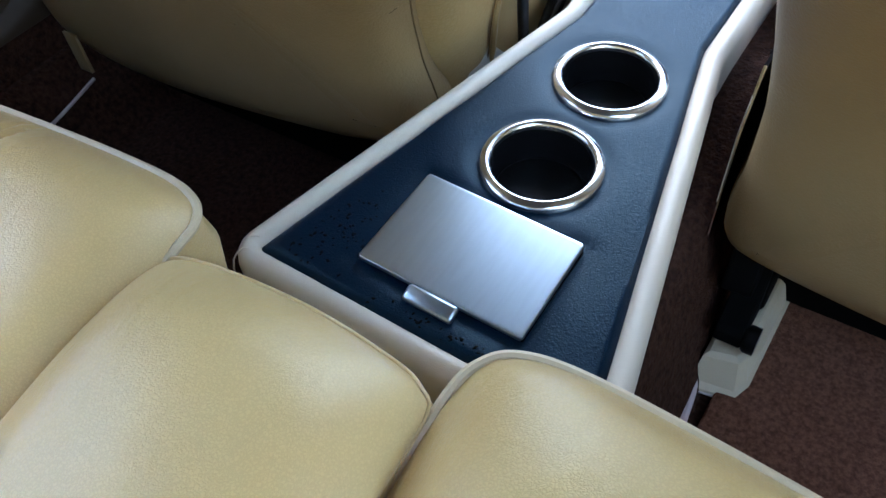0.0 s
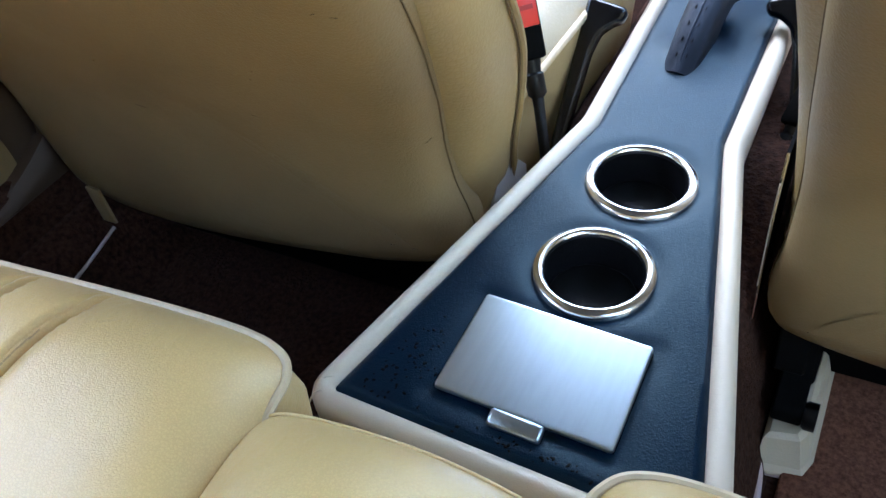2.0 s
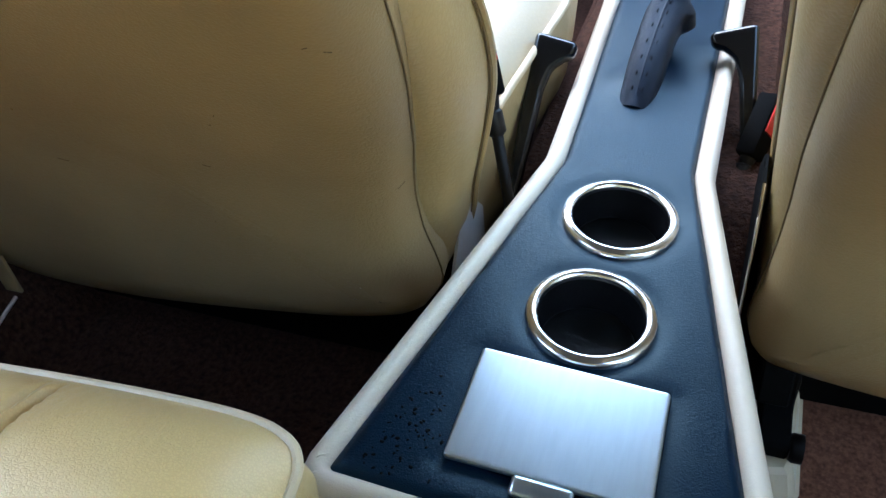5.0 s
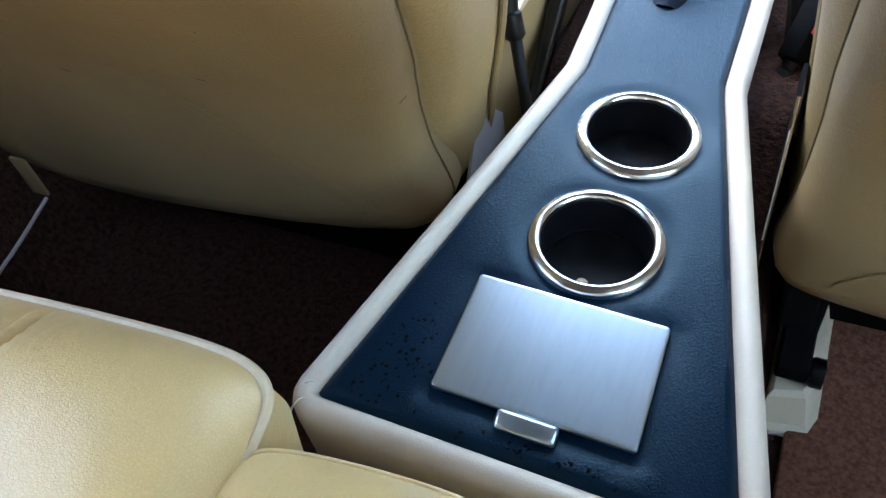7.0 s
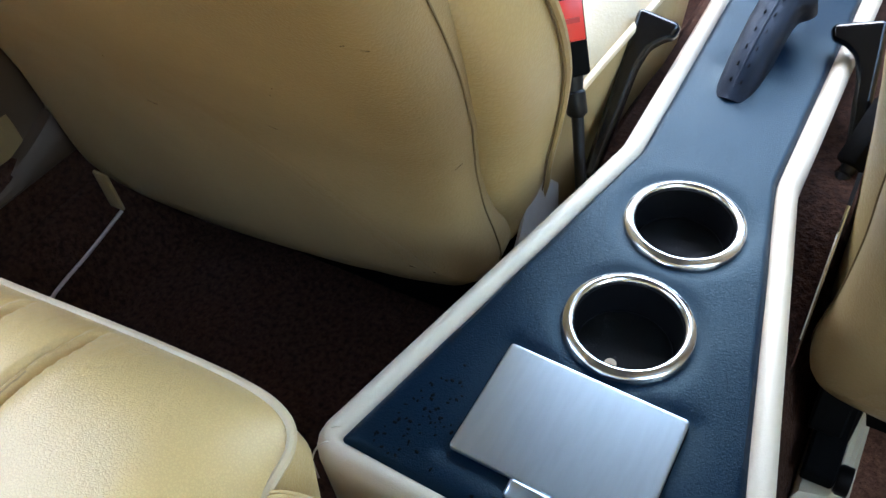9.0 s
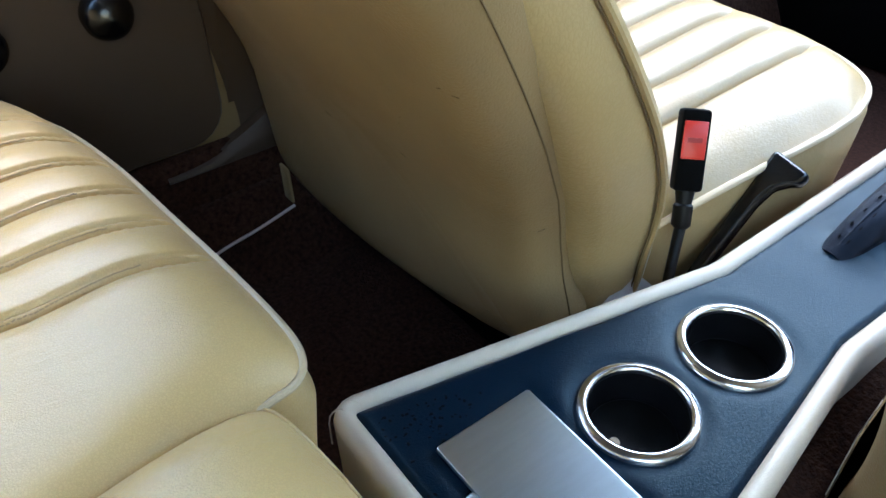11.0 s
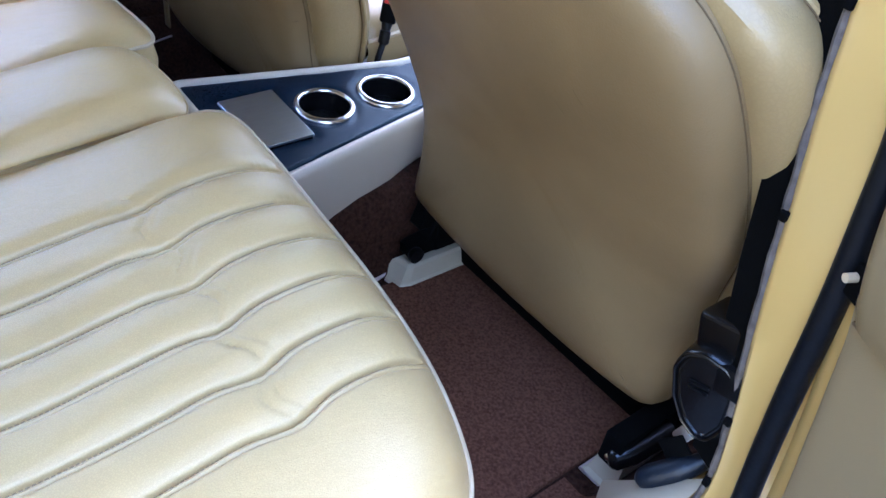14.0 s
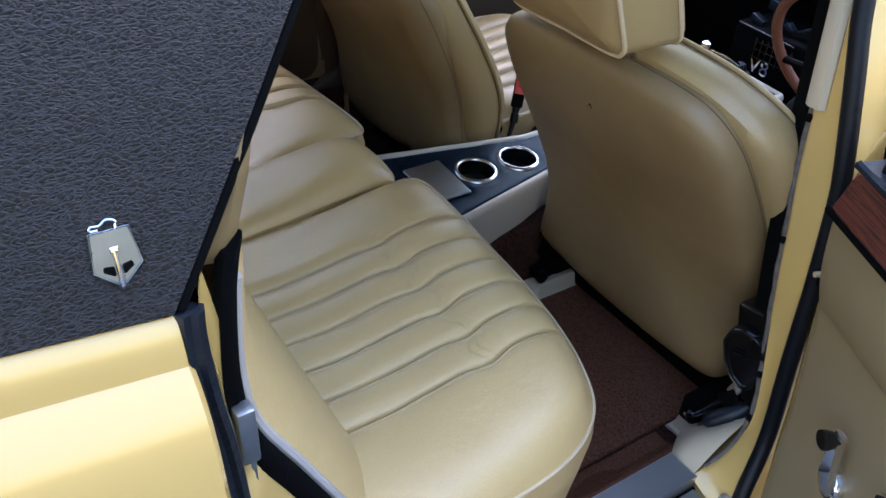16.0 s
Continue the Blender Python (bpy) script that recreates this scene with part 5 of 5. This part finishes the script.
structure("carpet_binding", tube(curve([(-0.668, -0.20, 0.045), (-0.674, -0.13, 0.052), (-0.680, -0.09, 0.061), (-0.684, -0.03, 0.068), (-0.690, 0.035, 0.078)], 20), 0.0024, 8), PINK, "pinkish binding along the carpet edge", "trim")
structure("wall_rear_left", box(-0.80, -0.735, -1.30, -0.74, 0.0, Z(0.45), 0.02), BEIGE, "tan trim over the left wheel arch", "wall")
# Unseen rear body, added to keep light off the seat backs.
structure("parcel_shelf", box(-0.70, 0.66, -1.22, -0.862, Z(0.482), Z(0.502), 0.006), TRIM_DARK, "unseen parcel shelf added to block light from behind", "shelf")
structure("boot", box(-0.78, 0.755, -2.40, -1.222, 0.0, Z(0.495), 0.05, 4), YELLOW, "unseen yellow boot box added to block light from behind", "car body")
structure("wing_rear_left", box(-0.84, -0.802, -2.40, -0.70, -0.05, Z(0.495), 0.015), YELLOW, "yellow left rear wing, added unseen", "car body")
structure("quarter_panel_left", loft([[(-0.79 + 0.42 * f, y0, Z(0.49 + 0.40 * f)), (-0.77 + 0.42 * f, y0 + 0.01, Z(0.49 + 0.40 * f)), (-0.77 + 0.42 * f, y1, Z(0.49 + 0.40 * f)), (-0.79 + 0.42 * f, y1 - 0.01, Z(0.49 + 0.40 * f))] for f, y0, y1 in ((0, -0.86, -1.65), (0.5, -0.74, -1.42), (1, -0.62, -1.15))]), HEADLINING, "unseen left rear quarter added to block light", "car body")
for sx in (-1, 1):
    structure("pillar_front", tube([(sx * 0.74, 1.25, Z(0.45)), (sx * 0.66, 0.98, Z(0.70)), (sx * 0.58, 0.80, Z(0.86))], 0.028, 10), HEADLINING, "grey trimmed windscreen pillar", "pillar")
    # Left rail moved out and thickened to block high side light.
    k = 0.055 if sx < 0 else 0.0
    structure("cantrail", tube([(sx * (0.57 + k), 0.72, Z(0.86 - k * 0.6)), (sx * (0.59 + k), 0.0, Z(0.880 - k * 0.6)), (sx * (0.575 + k), -0.45, Z(0.875 - k * 0.6)), (sx * (0.54 + k), -0.66, Z(0.87 - k * 0.6))], 0.024 + 0.6 * k, 12), HEADLINING, "grey trimmed roof rail", "trim")
rows = []
# Extended at both ends to shade front cushions and shrink the rear window.
for y in np.linspace(0.82, -1.22, 26):
    rows.append([(x, y, Z(0.90) - 0.05 * (x / 0.6) ** 2 - 0.34 * max(0, -0.5 - y) ** 2 - 0.06 * max(0, y - 0.3) ** 2) for x in np.linspace(-0.60, 0.60, 16)])
structure("ceiling", loft(rows, closed=False), HEADLINING, "unseen dark headlining, extended to cut light", "ceiling")
rows = [[(x, y, z + 0.03) for x, y, z in r] for r in rows]
structure("roof", loft(rows, closed=False), VINYL, "dark vinyl covered roof", "roof")

# Plain box out of view, shielding the cabin from low light ahead.
structure("bonnet", box(-0.80, 0.80, 1.56, 2.75, -0.02, Z(0.44), 0.06, 4), YELLOW, "plain unseen yellow bonnet box added to shield low front light", "car body")

# ---- dashboard and steering wheel ----
dash = thing("dashboard", "dark dashboard with instruments and badge letters", "dashboard")
part("upper_panel", box(-0.76, 0.76, 1.12, 1.5, Z(0.20), Z(0.42), 0.03), MATT, dash)
part("lower_panel", box(-0.76, 0.76, 1.22, 1.5, 0.0, Z(0.21), 0.02), MATT, dash)
part("console_face", box(-0.16, 0.13, 1.005, 1.30, 0.15, Z(0.128), 0.008), MATT, dash)
part("shelf", box(-0.15, 0.13, 1.03, 1.20, Z(0.110), Z(0.122), 0.003), LEDGE, dash, "blue-black shelf")
part("shelf_lip", tube([(-0.146, 1.002, Z(0.127)), (0.040, 1.002, Z(0.119))], 0.0030, 8), LEDGE, dash, "dark shelf lip")
for k, (gx, gy, gz, gw, gh, gr) in enumerate(((-0.11, 1.035, 0.140, 0.045, 0.020, 20), (-0.05, 1.045, 0.145, 0.035, 0.030, -15), (-0.01, 1.04, 0.150, 0.030, 0.016, 35), (0.035, 1.05, 0.155, 0.05, 0.012, -30), (-0.085, 1.07, 0.18, 0.05, 0.03, 10))):
    part("control", move(box(-gw / 2, gw / 2, -0.012, 0.012, -gh / 2, gh / 2, 0.003), Matrix.Translation((gx, gy, Z(gz))) @ Matrix.Rotation(radians(gr), 4, "Y")), LEDGE, dash, "blue-black control")
for k in range(7):
    part("grille_bar", box(-0.075 + 0.0195 * k, -0.069 + 0.0195 * k, 0.995, 1.004, Z(0.045), Z(0.108), 0.001), BLACK, dash, "black grille bar")
for k in range(3):
    part("grille_bar", box(-0.078, 0.052, 0.994, 1.003, Z(0.052 + 0.022 * k), Z(0.056 + 0.022 * k), 0.001), BLACK, dash, "black grille bar")
part("instrument_box", box(0.12, 0.62, 1.05, 1.2, Z(0.33), Z(0.46), 0.02), BLACK, dash)
fc = bpy.data.curves.new("badge_letters", "FONT")
fc.body, fc.size, fc.extrude, fc.align_x = "V8", 0.062, 0.002, "CENTER"
letters = new("badge_letters", fc)
fc.materials.append(CHROME)
letters.matrix_basis = Matrix.Translation((-0.045, 1.001, Z(0.010))) @ Matrix.Rotation(radians(90), 4, "X")
letters.parent = dash
wheel = thing("steering_wheel", "thin brown leather steering wheel with dark hub", "steering wheel", at=Matrix.Translation((0.395, 0.655, Z(0.275))) @ Matrix.Rotation(radians(-62), 4, "X"))
part("rim", tube([(0.19 * math.cos(a), 0.19 * math.sin(a), 0) for a in np.linspace(0, math.tau, 64, endpoint=False)], 0.0115, 12, closed=True), RIM, wheel)
part("hub", spin([(0.0001, -0.02), (0.05, -0.02), (0.055, -0.04), (0.03, -0.06), (0.028, -0.30)], 24), MATT, wheel)
for a in (20, 160):
    part("spoke", tube([(0.04 * math.cos(radians(a)), 0.04 * math.sin(radians(a)), -0.03), (0.185 * math.cos(radians(a)), 0.185 * math.sin(radians(a)), 0)], 0.008, 8), MATT, wheel)

m = emblem
part("shield", flat_shape(arc_poly([(-0.0165, 0.022, 0), (0.0165, 0.022, 0), (0.0205, -0.012, 0), (0.0, -0.030, 0), (-0.0205, -0.012, 0)], 0.002, 3), 0.0, 0.004), SHIELD, emblem, "satin metal shield")
part("rim", tube([(x, -0.004, z) for x, z in ((-0.0165, 0.022), (0.0165, 0.022), (0.0205, -0.012), (0.0, -0.030), (-0.0205, -0.012))], 0.0008, 6, closed=True), SHIELD, emblem)
part("keel", tube([(0.0, -0.005, -0.029), (0.0, -0.006, -0.012), (0.0, -0.006, 0.004)], [0.003, 0.0022, 0.0018], 8), CHROME, emblem)
part("prow", flat_shape(arc_poly([(-0.004, 0.002, 0), (0.004, 0.002, 0), (0.0035, 0.007, 0), (-0.0035, 0.007, 0)], 0.001, 3), 0.003, 0.007), CHROME, emblem)
for sx in (-1, 1):
    part("cut_out", flat_shape(arc_poly([(sx * 0.003, -0.010, 0), (sx * 0.003, -0.020, 0), (sx * 0.013, -0.0135, 0), (sx * 0.012, -0.0085, 0)], 0.0015, 3), 0.003, 0.0046, 0.0004), MATT, emblem)
part("figurehead", tube(curve([(0.006, -0.003, 0.021), (0.007, -0.003, 0.028), (0.000, -0.003, 0.0305), (-0.006, -0.003, 0.027), (-0.013, -0.003, 0.0275), (-0.014, -0.003, 0.024), (-0.008, -0.003, 0.0235)], 20), 0.0014, 6), CHROME, emblem)

# ---- scuffs and nicks on the seat backs ----
def nick(ob, x, z, length, turn, width=0.0016):
    """A dark nick on the rear face of a seat."""
    panel = next(c for c in ob.children if c.name.startswith("back_panel"))
    tree = BVHTree.FromPolygons([v.co for v in panel.data.vertices], [p.vertices for p in panel.data.polygons])
    pts = []
    for f in np.linspace(-0.5, 0.5, 5):
        hit = tree.ray_cast(Vector((x + f * length * math.cos(turn), -1.0, Z(z) + f * length * math.sin(turn))), Vector((0, 1, 0)))[0]
        if hit is None:
            return
        pts.append(hit)
    part("nick", tube(pts, [0.0003, width * 0.7, width * 0.5, width, 0.0003], 5), HOLE if width > 0.0012 else NICK, ob, "small dark nick")


for x, z, ln, a in ((-0.162, 0.066, 0.005, 0.5), (-0.142, 0.243, 0.007, -0.4), (-0.152, 0.248, 0.006, 0.3), (-0.252, 0.172, 0.003, 0.8), (-0.262, 0.16, 0.002, 0), (-0.30, 0.10, 0.012, -0.3), (-0.45, 0.08, 0.02, -0.2), (-0.33, 0.02, 0.004, 1.0)):
    nick(LEFT, x, z, ln * 0.6, a, 0.0005)
for x, z, ln, a, w in ((0.398, 0.357, 0.011, 1.9, 0.0026), (0.390, 0.353, 0.0035, 1.0, 0.0014), (0.253, 0.170, 0.008, -0.8, 0.0009), (0.43, 0.22, 0.004, -0.9, 0.0006), (0.53, 0.30, 0.016, -0.9, 0.0004), (0.50, 0.27, 0.012, -0.8, 0.0004), (0.30, 0.10, 0.010, -0.9, 0.0004)):
    nick(RIGHT, x, z, ln, a, w if w > 0.0012 else w * 0.5)
